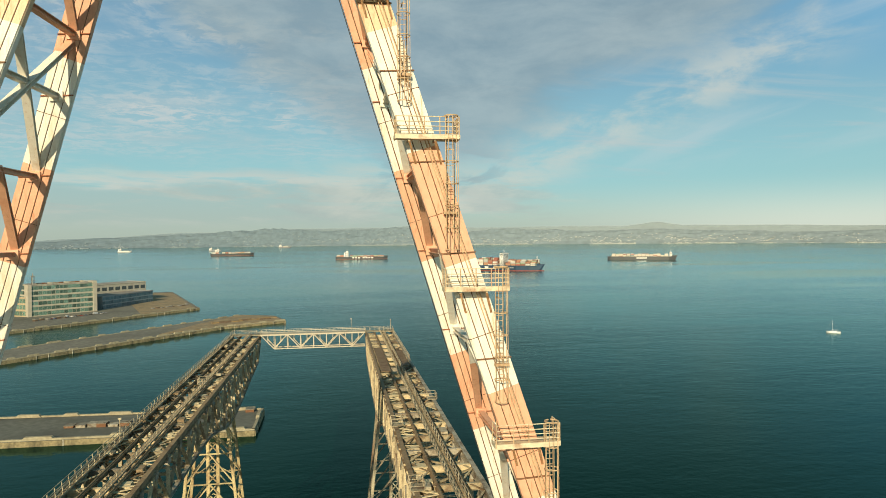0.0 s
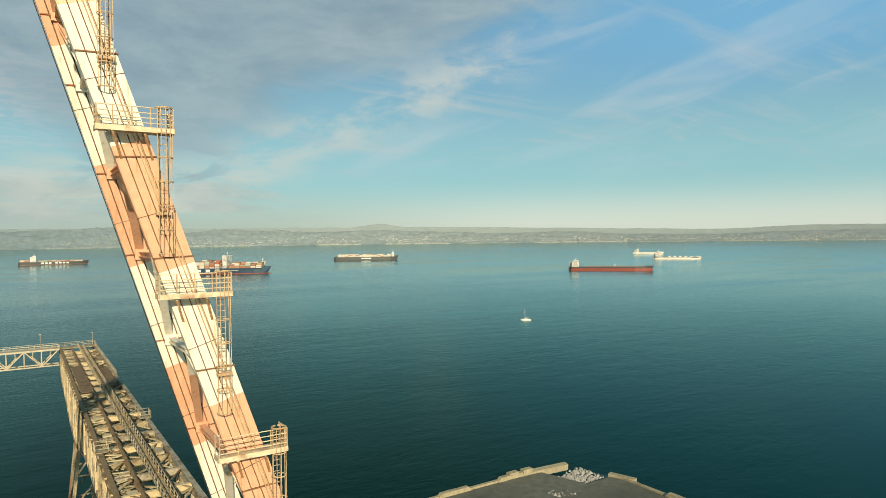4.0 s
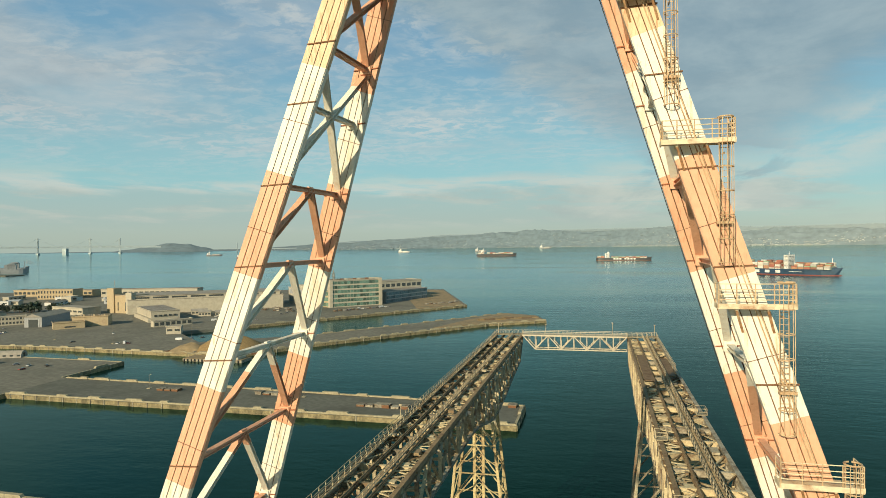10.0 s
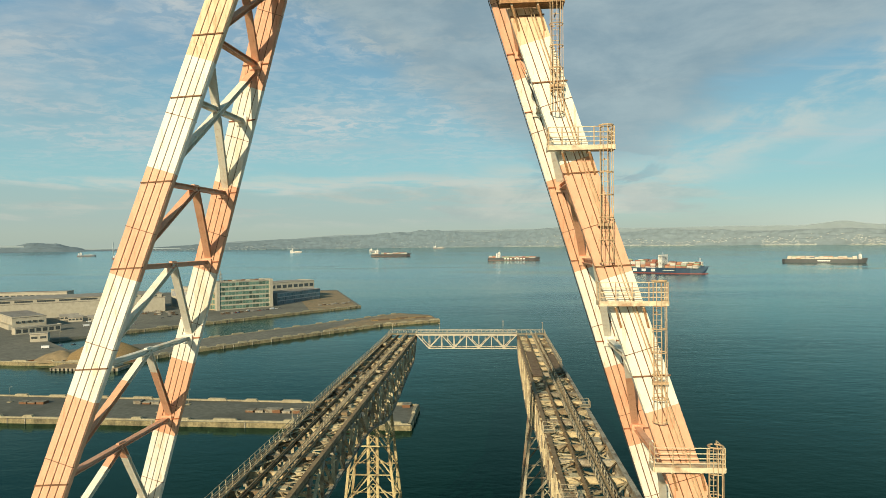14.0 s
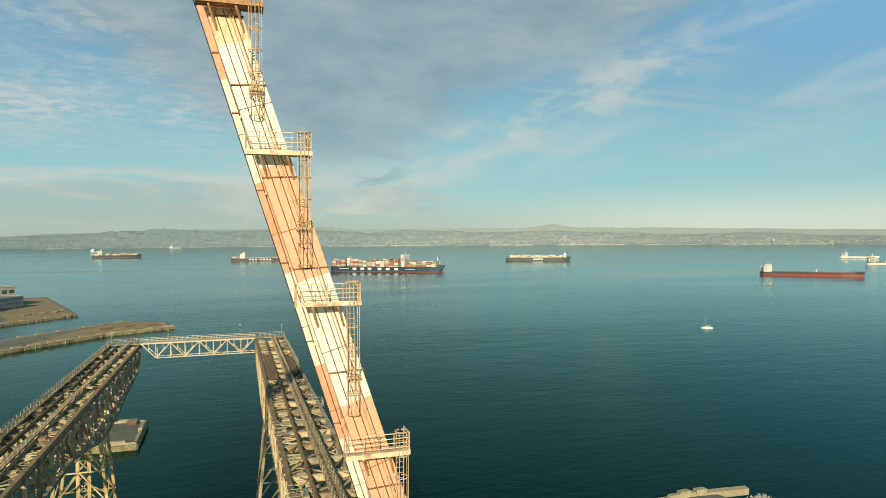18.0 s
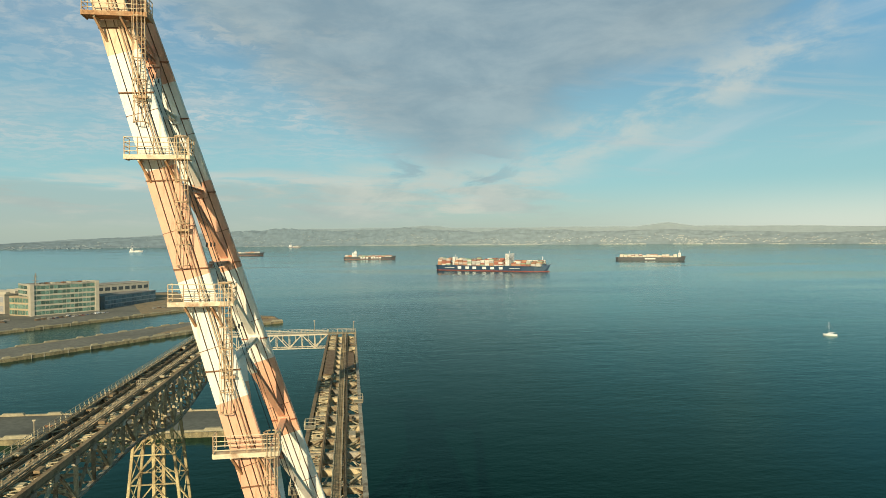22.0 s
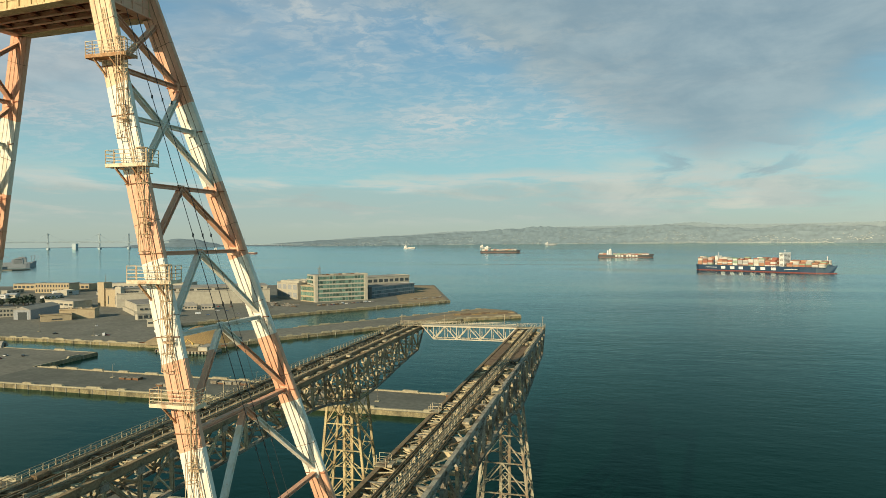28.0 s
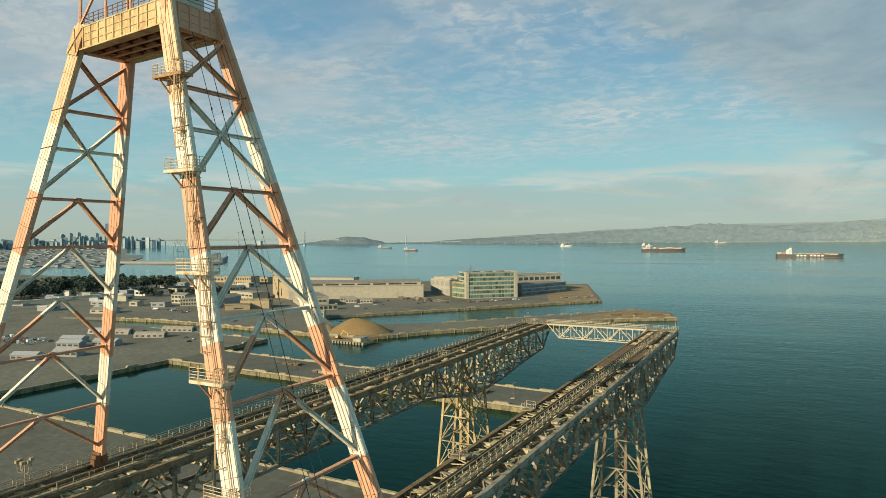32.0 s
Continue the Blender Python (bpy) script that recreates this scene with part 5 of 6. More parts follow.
building("pale_store", "low pale store with open dark front", (-437, 530), (-415, 563), 9, 5.5, PALE, 1, 7, PANE, ROOF, frac=0.6)
building("pump_house", "small pale pump house", (-391, 488), (-379, 494), 10, 6.5, PALE, 1, 2, PANE, ROOF, frac=0.3)
for hx, hy, hl_ in ((-470, 640, 18), (-452, 628, 14), (-432, 632, 16)):
    building("gable_hut", "small white gabled hut on the yard", (hx, hy), (hx + hl_ * 0.85, hy + hl_ * 0.5), 9, 4.5, PALE, 1, 4, PANE, ROOFL, frac=0.4, gable=2.5)
building("window_block", "long beige block with a row of tall windows", (-866, 806), (-808, 816), 26, 15, BEIGE, 2, 12, PANE, ROOF, frac=0.55, fill=0.5)
building("long_store", "long low dark-roofed store", (-960, 850), (-820, 870), 30, 10, BEIGE, 1, 18, PANE, ROOF, frac=0.4)
building("long_store", "long low dark-roofed store", (-790, 856), (-640, 900), 30, 12, PALE, 1, 18, PANE, ROOF, frac=0.3)



def hut(x, y, L, rot, white=False):
    """A half-round sheet-metal hut."""
    g = thing("quonset_hut", "white half-round metal hut" if white else "grey half-round metal hut", "hut", "metal huts", at=(x, y, DECK))
    g.rotation_euler.z = radians(rot)
    V, F, n = [], [], 8
    for xx in (0, L):
        V += [(xx, 5 * math.cos(math.pi * k / n), 5 * math.sin(math.pi * k / n)) for k in range(n + 1)]
    F += [(k, k + 1, n + 2 + k, n + 1 + k) for k in range(n)]
    F += [tuple(range(n + 1))[::-1], tuple(range(n + 1, 2 * n + 2))]
    put("shell", mesh_of("shell", V, F, ROOFL if white else HUT), g)
    box("door", L - 0.05, -1.5, 0, L + 0.1, 1.5, 3.2, PANE, g)
    for k in range(int(L / 5)):
        box("window", 2 + 5 * k, -5.0, 1.0, 4 + 5 * k, -4.6, 2.2, PANE, g)
    return g


for x, y, L, r, w in ((-500, 314, 22, 22, False), (-474, 322, 14, 20, True), (-440, 316, 26, 28, True), (-450, 352, 30, 20, True)):
    hut(x, y, L, r, w)
for x, y in ((-424, 206), (-412, 228), (-448, 252), (-430, 270), (-470, 268)):
    building("workshop_hut", "low grey-roofed workshop hut", (x, y), (x + 18, y + 7), 9, 3.6, GREYW, 1, 4, PANE, HUT, frac=0.4, gable=2.2)
# yard blocks further inland
rng = random.Random(11)
for k in range(62):
    x, y = rng.uniform(-1150, -640), rng.uniform(400, 800)
    if x > -700 and 500 < y < 700:
        continue
    L, d, h = rng.uniform(12, 38), rng.uniform(9, 17), rng.uniform(3.8, 7.5)
    ang = radians(rng.choice((12, 20, 100)))
    building("yard_building", "low pale-roofed dockyard building", (x, y), (x + L * math.cos(ang), y + L * math.sin(ang)), d, h, rng.choice((PALE, HUT, SAILW, GREYW)), 1, int(L / 9), PANE, rng.choice((ROOF, ROOFL, HUT, SAILW)), frac=0.35, gable=rng.choice((0, 1.6, 2.2)), fill=0.5)

# cars and vans in the yard
CARS = [node_mat("car_paint_" + n, c, 0.3) for n, c in (("white", (0.7, 0.7, 0.68)), ("grey", (0.2, 0.2, 0.21)), ("red", (0.3, 0.05, 0.04)), ("blue", (0.06, 0.1, 0.2)), ("black", (0.03, 0.03, 0.03)))]
TYRE = node_mat("tyre_rubber", (0.02, 0.02, 0.02), 0.9)


def car_kit(paint, van):
    g = thing("van" if van else "car", "", "van" if van else "car", "parked vehicles", at=(0, 0, -50))
    L, H = (5.6, 2.3) if van else (4.5, 0.85)
    box("body", -L / 2, -0.95, 0.35, L / 2, 0.95, H, paint, g)
    if van:
        box("windscreen", L / 2 - 0.05, -0.8, 1.3, L / 2 + 0.03, 0.8, 2.0, PANE, g)
    else:
        v = [(-1.5, -0.8, 0.85), (1.1, -0.8, 0.85), (1.1, 0.8, 0.85), (-1.5, 0.8, 0.85), (-1.1, -0.7, 1.45), (0.5, -0.7, 1.45), (0.5, 0.7, 1.45), (-1.1, 0.7, 1.45)]
        put("cabin", mesh_of("cabin", v, [tuple(f) for f in BOX_F], PANE), g)
    for x in (-L * 0.3, L * 0.3):
        for y in (-0.9, 0.9):
            tube("wheel", [(x, y - 0.1, 0.35), (x, y + 0.1, 0.35)], 0.35, TYRE, g, n=8)
    return g


kits = [(car_kit(p, False), n) for p, n in zip(CARS, ("white", "grey", "red", "blue", "black"))] + [(car_kit(CARS[0], True), "white")]
spots = [(-395 + 4 * k + rng.uniform(-1, 1), 432 + rng.uniform(-3, 3)) for k in range(3)]
spots += [(rng.uniform(-600, -340), rng.uniform(425, 500)) for _ in range(9)]
spots += [(-560 - 5 * k, 470 + rng.uniform(-1, 1)) for k in range(14)]
spots += [(-420 + rng.uniform(-60, 60), 640 + rng.uniform(-60, 40)) for _ in range(12)]
spots += [(-300 + 3.5 * k, 715 + 4.4 * k + rng.uniform(-2, 2)) for k in range(12)]
spots += [(rng.uniform(-480, -340), rng.uniform(310, 345)) for _ in range(6)]
spots += [(-560 + 7 * (k % 12) + rng.uniform(-1, 1), 250 + 9 * (k // 12) + rng.uniform(-0.6, 0.6)) for k in range(36)]
for i, (x, y) in enumerate(spots):
    kit, n = kits[i % 6]
    c = copy_thing(kit, Matrix.Translation((x, y, DECK)) @ Matrix.Rotation(rng.uniform(0, 6.3), 4, "Z"))
    c["label"] = n + (" delivery van" if i % 6 == 5 else " car") + " parked on the dockyard ground"
for kit, n in kits:
    for o in list(kit.children_recursive) + [kit]:
        bpy.data.objects.remove(o)

# sand heap, barge and excavator by the quay
SAND = node_mat("ochre_sand", (0.25, 0.168, 0.072), 0.95, vary=0.2, scale=0.3, stain=(0.22, 0.15, 0.07), stain_amount=0.45, stain_scale=0.12, bump=0.3)


def heap(name, label, cx, cy, rx, ry, h, rot, seed, material):
    V, F, nr, na = [(0, 0, h)], [], 9, 30
    for i in range(1, nr + 1):
        s = i / nr
        for k in range(na):
            t = 6.28319 * k / na
            w = 1 + 0.12 * noise.noise(Vector((math.cos(t) * 1.5, math.sin(t) * 1.5, seed)))
            z = h * max(0.0, (1 - s ** 1.5)) * (1 + 0.25 * noise.noise(Vector((math.cos(t) * 2 * s, math.sin(t) * 2 * s, seed + 5))))
            V.append((rx * s * w * math.cos(t), ry * s * w * math.sin(t), z if i < nr else -0.3))
    F += [(0, 1 + k, 1 + (k + 1) % na) for k in range(na)]
    for i in range(nr - 1):
        F += [(1 + i * na + k, 1 + (i + 1) * na + k, 1 + (i + 1) * na + (k + 1) % na, 1 + i * na + (k + 1) % na) for k in range(na)]
    ob = put(name, mesh_of(name, V, F, material))
    for p in ob.data.polygons:
        p.use_smooth = True
    ob.location = (cx, cy, DECK)
    ob.rotation_euler.z = rot
    return tagged(ob, label, "heap")


heap("sand_mound", "large ochre sand heap on the quay", -281, 421, 31, 20, 13.0, 0.5, 3, SAND)
heap("sand_mound", "lower brown spoil heap beside the sand", -309, 408, 18, 12, 6.5, 0.2, 8, EARTH)
tagged(slab("ground_pier_tip", [(-150, 565), (-102, 611), (-50, 646), (-62, 688), (-98, 704), (-128, 640)], DECK, DECK + 0.7, EARTH), "brown earth fill at the pier's tip", "ground", kind="structure")
tagged(slab("ground_north_tip", [(-215, 742), (-168, 800), (-258, 1060), (-330, 1040)], DECK, DECK + 0.4, EARTH), "brown earth at the north quay's tip", "ground", kind="structure")


def excavator(x, y, z):
    g = thing("excavator", "yellow excavator with a raised arm on the barge", "excavator", at=(x, y, z))
    YEL = node_mat("yellow_plant_paint", (0.55, 0.36, 0.10), 0.5)
    box("track", -2.2, -1.6, 0, 2.2, -0.9, 1.0, TYRE, g)
    box("track", -2.2, 0.9, 0, 2.2, 1.6, 1.0, TYRE, g)
    box("house", -2.4, -1.4, 1.1, 1.2, 1.4, 2.6, YEL, g)
    box("cab", 0.2, -1.4, 1.1, 1.8, -0.1, 3.3, PANE, g)
    beam("boom", (1.0, 0.4, 2.2), (5.0, 0.4, 7.5), 0.6, 0.7, YEL, g)
    beam("stick", (5.0, 0.4, 7.5), (9.5, 0.4, 5.0), 0.45, 0.5, YEL, g)
    box("bucket", 9.0, -0.4, 3.6, 10.4, 1.2, 5.0, YEL, g)
    return g


def barge(x0, x1, y0, y1):
    g = thing("work_barge", "flat dark work barge moored at the quay", "barge", at=((x0 + x1) / 2, (y0 + y1) / 2, 0))
    w, d = (x1 - x0) / 2, (y1 - y0) / 2
    box("hull", -w, -d, -1, w, d, 1.9, STEELD, g)
    box("deck", -w, -d, 1.9, w, d, 2.1, EARTH, g)
    box("cabin", w - 12, -d + 2, 2.1, w - 4, d - 2, 5.0, PALE, g)
    box("cabin_roof", w - 12.4, -d + 1.6, 5.0, w - 3.6, d - 1.6, 5.3, ROOFL, g)
    for k in range(int(2 * w / 3)):
        tube("fender", [(-w + 1.5 + 3 * k, -d - 0.3, 0.2), (-w + 1.5 + 3 * k, -d - 0.3, 1.8)], 0.5, TYRE, g, n=8)
    return g


barge(-295, -246, 379, 394)
excavator(-276, 386, 2.1)
for k in range(14):
    x = -330 + 6 * k + rng.uniform(-2, 2)
    bollard_rack(x, 402.5 + rng.uniform(-1.5, 1.5), 1, rng.uniform(0, 3), 40 + k) if k % 2 else None

# scrap and stacked timber on the north quay
SCRAP = [node_mat("scrap_" + n, c, 0.85, vary=0.4) for n, c in (("brown", (0.12, 0.085, 0.055)), ("grey", (0.17, 0.165, 0.15)), ("pale", (0.32, 0.29, 0.23)))]
for k in range(46):
    t = rng.random()
    cx, cy = -438 + 100 * t + rng.uniform(-8, 8), 728 - 34 * t + rng.uniform(-14, 14)
    w, d, h = rng.uniform(1.5, 6), rng.uniform(1, 3), rng.uniform(0.8, 3.2)
    g = thing("scrap_stack", "stack of rusty scrap steel and timber on the quay", "scrap", "scrap stacks", at=(cx, cy, DECK))
    g.rotation_euler.z = rng.uniform(0, 3.1)
    box("scrap_block", -w / 2, -d / 2, 0, w / 2, d / 2, h * 0.6, SCRAP[k % 3], g)
    beam("bar", (-w * 0.7, -d * 0.2, h * 0.6 + 0.15), (w * 0.6, d * 0.25, h * 0.6 + 0.4), 0.4, 0.3, SCRAP[(k + 1) % 3], g)
    beam("bar", (-w * 0.4, d * 0.4, h * 0.6 + 0.15), (w * 0.5, -d * 0.3, h), 0.3, 0.3, SCRAP[(k + 2) % 3], g)
for k in range(26):
    cx, cy = (-310 + 2.3 * k, 694 + 3.2 * k) if k < 13 else (-215 + 2.5 * (k - 13), 792 + 3.4 * (k - 13))
    g = thing("timber_pallet", "low block of weathered timber pallets on the quay", "pallet", "timber pallets", at=(cx + rng.uniform(-3, 3), cy + 8 + rng.uniform(-3, 3), DECK))
    g.rotation_euler.z = 0.95 + rng.uniform(-0.1, 0.1)
    h = rng.uniform(0.8, 2.2)
    box("pallet_block", -1.6, -2, 0, 1.6, 2, h, SCRAP[k % 2], g)
    box("top_board", -1.7, -2.1, h, 1.7, 2.1, h + 0.15, SCRAP[2], g)

for k in range(9):
    tx, ty = -112 + 6.2 * k, 636 + 3.4 * k + rng.uniform(-3, 3)
    g = thing("timber_stack", "long brown timber stack on the pier tip", "timber", "timber stacks", at=(tx, ty, DECK + 0.7))
    g.rotation_euler.z = 0.55 + rng.uniform(-0.12, 0.12)
    L, h = rng.uniform(7, 14), rng.uniform(0.8, 1.8)
    for i in range(3):
        box("beam", -L / 2 + rng.uniform(-0.6, 0.6), -1.8 + 1.25 * i, 0, L / 2 + rng.uniform(-0.6, 0.6), -0.7 + 1.25 * i, h + rng.uniform(-0.2, 0.2), (SAND, SCRAP[0], EARTH)[(k + i) % 3], g)

# sunken pontoon by the small pier
tagged(box("pontoon", -352, 303, -0.5, -331, 306, 1.6, STEELD), "dark steel pontoon in the inlet", "pontoon")

# trees inland
LEAF = node_mat("dark_tree_leaves", (0.04, 0.062, 0.042), 0.8, vary=0.5, scale=0.4, per_object=0.4)
BARK = node_mat("tree_bark", (0.10, 0.07, 0.05), 0.9)


def tree_kit(seed, h):
    g = thing("tree", "dark green broad tree on the hillside", "tree", "hillside trees", at=(0, 0, -80))
    r = random.Random(seed)
    tube("trunk", [(0, 0, -1), (0.2, 0.1, h * 0.35), (0.1, 0.4, h * 0.6)], h * 0.03, BARK, g)
    V, F = [], []
    for _ in range(26):
        t, s, z = r.uniform(0, 6.28), r.random() ** 0.5, r.uniform(0.35, 1.0)
        c = Vector((math.cos(t) * s * h * 0.42 * (1.2 - z * 0.6), math.sin(t) * s * h * 0.42 * (1.2 - z * 0.6), z * h))
        for _ in range(7):
            o = c + Vector((r.gauss(0, 1), r.gauss(0, 1), r.gauss(0, 0.7))) * h * 0.07
            k = len(V)
            u = Vector((r.gauss(0, 1), r.gauss(0, 1), r.gauss(0, 1))).normalized() * h * 0.085
            v = u.orthogonal().normalized() * h * 0.075
            V += [tuple(o - u), tuple(o + v), tuple(o + u), tuple(o - v)]
            F.append((k, k + 1, k + 2, k + 3))
    put("crown", mesh_of("crown", V, F, LEAF), g)
    return g


trees = [tree_kit(s, h) for s, h in ((1, 19), (2, 23), (3, 16))]
for k in range(150):
    t = rng.random()
    x, y = -880 - 190 * rng.random(), 430 + 300 * t
    copy_thing(trees[k % 3], Matrix.Translation((x, y, DECK)) @ Matrix.Rotation(rng.uniform(0, 6), 4, "Z"))
for k in range(44):
    t = rng.random()
    x, y = -790 + 130 * t + rng.uniform(-8, 8), 578 + 84 * t + rng.uniform(-7, 7)
    copy_thing(trees[k % 3], Matrix.Translation((x, y, DECK)) @ Matrix.Rotation(rng.uniform(0, 6), 4, "Z") @ Matrix.Scale(rng.uniform(0.4, 0.65), 4))
for tr_ in trees:
    for o in list(tr_.children_recursive) + [tr_]:
        bpy.data.objects.remove(o)

# ---- ships ----
# black and rust are lightened in colour for distance haze
HULLS = {n: node_mat("hull_" + n, c, 0.45, vary=0.12, scale=0.05, stain=tuple(v * 0.6 for v in c), stain_amount=0.35, stain_scale=0.05) for n, c in
         (("navy", (0.022, 0.055, 0.10)), ("black", (0.06, 0.066, 0.07)), ("red", (0.27, 0.072, 0.052)), ("grey", (0.25, 0.27, 0.28)), ("white", (0.72, 0.70, 0.64)), ("rust", (0.23, 0.12, 0.09)))}
BOXC = [node_mat("container_" + n, c, 0.6, vary=0.1, scale=0.1) for n, c in (("red", (0.33, 0.12, 0.08)), ("cream", (0.55, 0.50, 0.40)), ("brown", (0.24, 0.12, 0.08)), ("green", (0.26, 0.36, 0.24)), ("grey", (0.38, 0.38, 0.35)), ("white", (0.6, 0.57, 0.5)), ("orange", (0.40, 0.21, 0.12)))]


def hull_mesh(L, B, z0, z1, sheer, mat, name="hull"):
    """A ship's hull from the waterline up: full stern, raked pointed bow along +x."""
    xs = [-0.5, -0.47, -0.40, -0.2, 0.1, 0.28, 0.38, 0.45, 0.5]
    ws = [0.36, 0.46, 0.5, 0.5, 0.5, 0.46, 0.34, 0.16, 0.015]
    V, F = [], []
    for i, (x, w) in enumerate(zip(xs, ws)):
        rake = 0.03 * L if i == len(xs) - 1 else 0
        up = sheer * max(0, (x - 0.3) / 0.2) ** 1.5
        for s in (-1, 1):
            V += [(x * L - rake, s * w * B * (0.75 if i in (0, len(xs) - 2) else 0.95), z0), (x * L, s * w * B, z1 + up)]
    for i in range(len(xs) - 1):
        k = i * 4
        F += [(k, k + 4, k + 5, k + 1), (k + 2, k + 3, k + 7, k + 6), (k + 1, k + 5, k + 7, k + 3)]
    F += [(0, 1, 3, 2), (len(V) - 4, len(V) - 2, len(V) - 1, len(V) - 3)]
    return mesh_of(name, V, F, mat)


def superstructure(g, x, L, B, z, h, mat, funnel=True):
    s = box("deckhouse", x - L / 2, -B / 2, z, x + L / 2, B / 2, z + h, mat, g, "white deckhouse")
    for k in range(int(h / 3)):
        box("window_row", x + L / 2 - 0.1, -B * 0.42, z + 1.4 + 3 * k, x + L / 2 + 0.15, B * 0.42, z + 2.3 + 3 * k, PANE, s)
        box("window_row", x - L * 0.42, -B / 2 - 0.15, z + 1.4 + 3 * k, x + L * 0.42, -B / 2 + 0.1, z + 2.3 + 3 * k, PANE, s)
    box("bridge_wing", x - L * 0.3, -B * 0.62, z + h, x + L * 0.4, B * 0.62, z + h + 3, mat, s)
    tube("mast", [(x, 0, z + h + 3), (x, 0, z + h + 11)], 0.5, mat, s)
    box("radar_arm", x - 0.4, -3, z + h + 7, x + 0.4, 3, z + h + 7.6, mat, s)
    if funnel:
        box("funnel", x - L / 2 - 7, -3, z, x - L / 2 - 2, 3, z + h * 0.9, mat, g)
    return s


def ship(name, label, x, y, heading, L, B, free, hull, boot=None, deck=None, z=None):
    g = thing(name, label, "ship", "anchored ships", at=(x, y, water_z(math.hypot(x, y)) if z is None else z))
    g.rotation_euler.z = radians(heading)
    b = free * 0.12
    if boot:
        put("boot_top", hull_mesh(L * 0.995, B * 0.99, -3, b, 0, boot, "boot_top"), g, "red boot topping at the waterline")
    put("hull", hull_mesh(L, B, b if boot else -3, free, free * 0.35, hull), g)
    boxes("bulwark", [(L * 0.40, -B * 0.15, free, L * 0.46, B * 0.15, free + free * 0.32)], hull, g)
    return g


def containers(g, x0, x1, B, z, bays, hi, seed, skip=()):
    r = random.Random(seed)
    step = (x1 - x0) / bays
    for i in range(bays):
        if i in skip:
            continue
        for j in range(5):
            h = r.randint(max(1, hi - 3), hi) * 2.6
            ya, yb = -B / 2 + B * j / 5 + 0.3, -B / 2 + B * (j + 1) / 5 - 0.3
            zz = z
            while zz < z + h - 0.1:
                t = min(r.choice((2.6, 2.6, 2.6, 5.2)), z + h - zz)
                xa, xb = x0 + step * i + 0.8, x0 + step * (i + 1) - 0.8
                if j == 0 or zz + t > z + h - 3 or i in (0, bays - 1):
                    box("container", xa, ya, zz, xb, yb, zz + t - 0.15, r.choice(BOXC), g)
                zz += t
        box("lashing_bridge", x0 + step * i - 0.5, -B / 2, z, x0 + step * i + 0.3, B / 2, z + 7, STEELD, g)


hd = math.degrees(math.atan2(1585 - 1787, 549 - 279))
cm = ship("container_ship", "large navy blue container ship stacked with mixed containers", 414, 1686, hd, 336, 46, 14.5, HULLS["navy"], HULLS["red"])
containers(cm, -160, 40, 44, 14.5, 15, 8, 5, skip=(3,))
containers(cm, 64, 148, 42, 14.5, 6, 6, 6)
superstructure(cm, 52, 10, 38, 14.5, 30, HULLS["white"], False)
superstructure(cm, -115, 8, 18, 14.5, 20, HULLS["white"], False)
# the painted name as plain white blocks, and white lines fore and aft
for x in (-90, -66, -44, -14, 10, 35):
    box("name_block", x - 5.5, -23.3, 5.0, x + 5.5, -22.9, 11.5, HULLS["white"], cm)
box("hull_line", 60, -23.2, 7.6, 90, -22.9, 8.8, HULLS["white"], cm)
box("hull_line", -137, -23.2, 7.6, -106, -22.9, 8.8, HULLS["white"], cm)
tube("foremast", [(146, 0, 14.5), (146, 0, 40)], 0.9, HULLS["white"], cm)

bk = ship("container_ship", "black container ship with cream containers", 1160, 2262, -26, 255, 34, 13, HULLS["black"])
containers(bk, -112, 96, 30, 13, 15, 4, 8)
for k, o in enumerate(bk.children):
    if o.name.startswith("container") and k % 4:
        o.data.materials[0] = BOXC[1]
superstructure(bk, 104, 9, 26, 13, 14, HULLS["white"], False)
box("name_block", -20, -17.2, 5, 18, -16.9, 9, HULLS["white"], bk)

ny = ship("container_ship", "dark container ship with a pale deckhouse aft", 114, 2740, 2 - 4, 226, 32, 11, HULLS["black"], HULLS["rust"])
containers(ny, -108, -78, 29, 11, 2, 3, 9)
containers(ny, -52, 92, 29, 11, 10, 2, 10)
superstructure(ny, -64, 11, 26, 11, 20, HULLS["white"])
for x in (-38, -26, -14, 6, 18, 30, 42):
    box("name_block", x - 4, -16.3, 4, x + 4, -15.9, 9, HULLS["white"], ny)

rd = ship("container_ship", "rust-red container ship at anchor", -505, 3285, 9, 210, 30, 11, HULLS["black"], HULLS["rust"])
containers(rd, -96, 84, 27, 11, 12, 3, 12, skip=(2,))
superstructure(rd, -70, 10, 26, 11, 20, HULLS["white"])

tk = ship("tanker", "red and black tanker riding high with a white deckhouse aft", 1238, 1066, -48, 205, 34, 12, HULLS["black"], HULLS["red"])
put("hull_band", hull_mesh(203, 34.3, -2, 7.5, 0, HULLS["red"], "hull_band"), tk, "faded red lower hull")
superstructure(tk, -86, 16, 28, 12, 18, HULLS["white"])
for k in range(9):
    x = -60 + 16 * k
    boxes("deck_pipe", [(x, -9, 12, x + 14, -8.2, 13.6), (x, 4, 12, x + 14, 4.8, 13.4), (x + 5, -14, 12, x + 6, 14, 13.2)], HULLS["rust"], tk)
tube("crane_post", [(10, 0, 12), (10, 0, 22)], 0.8, HULLS["white"], tk)
tk.scale = (1, 1, 0.78)
boxes("forecastle", [(82, -9, 12, 96, 9, 15.5)], HULLS["black"], tk)

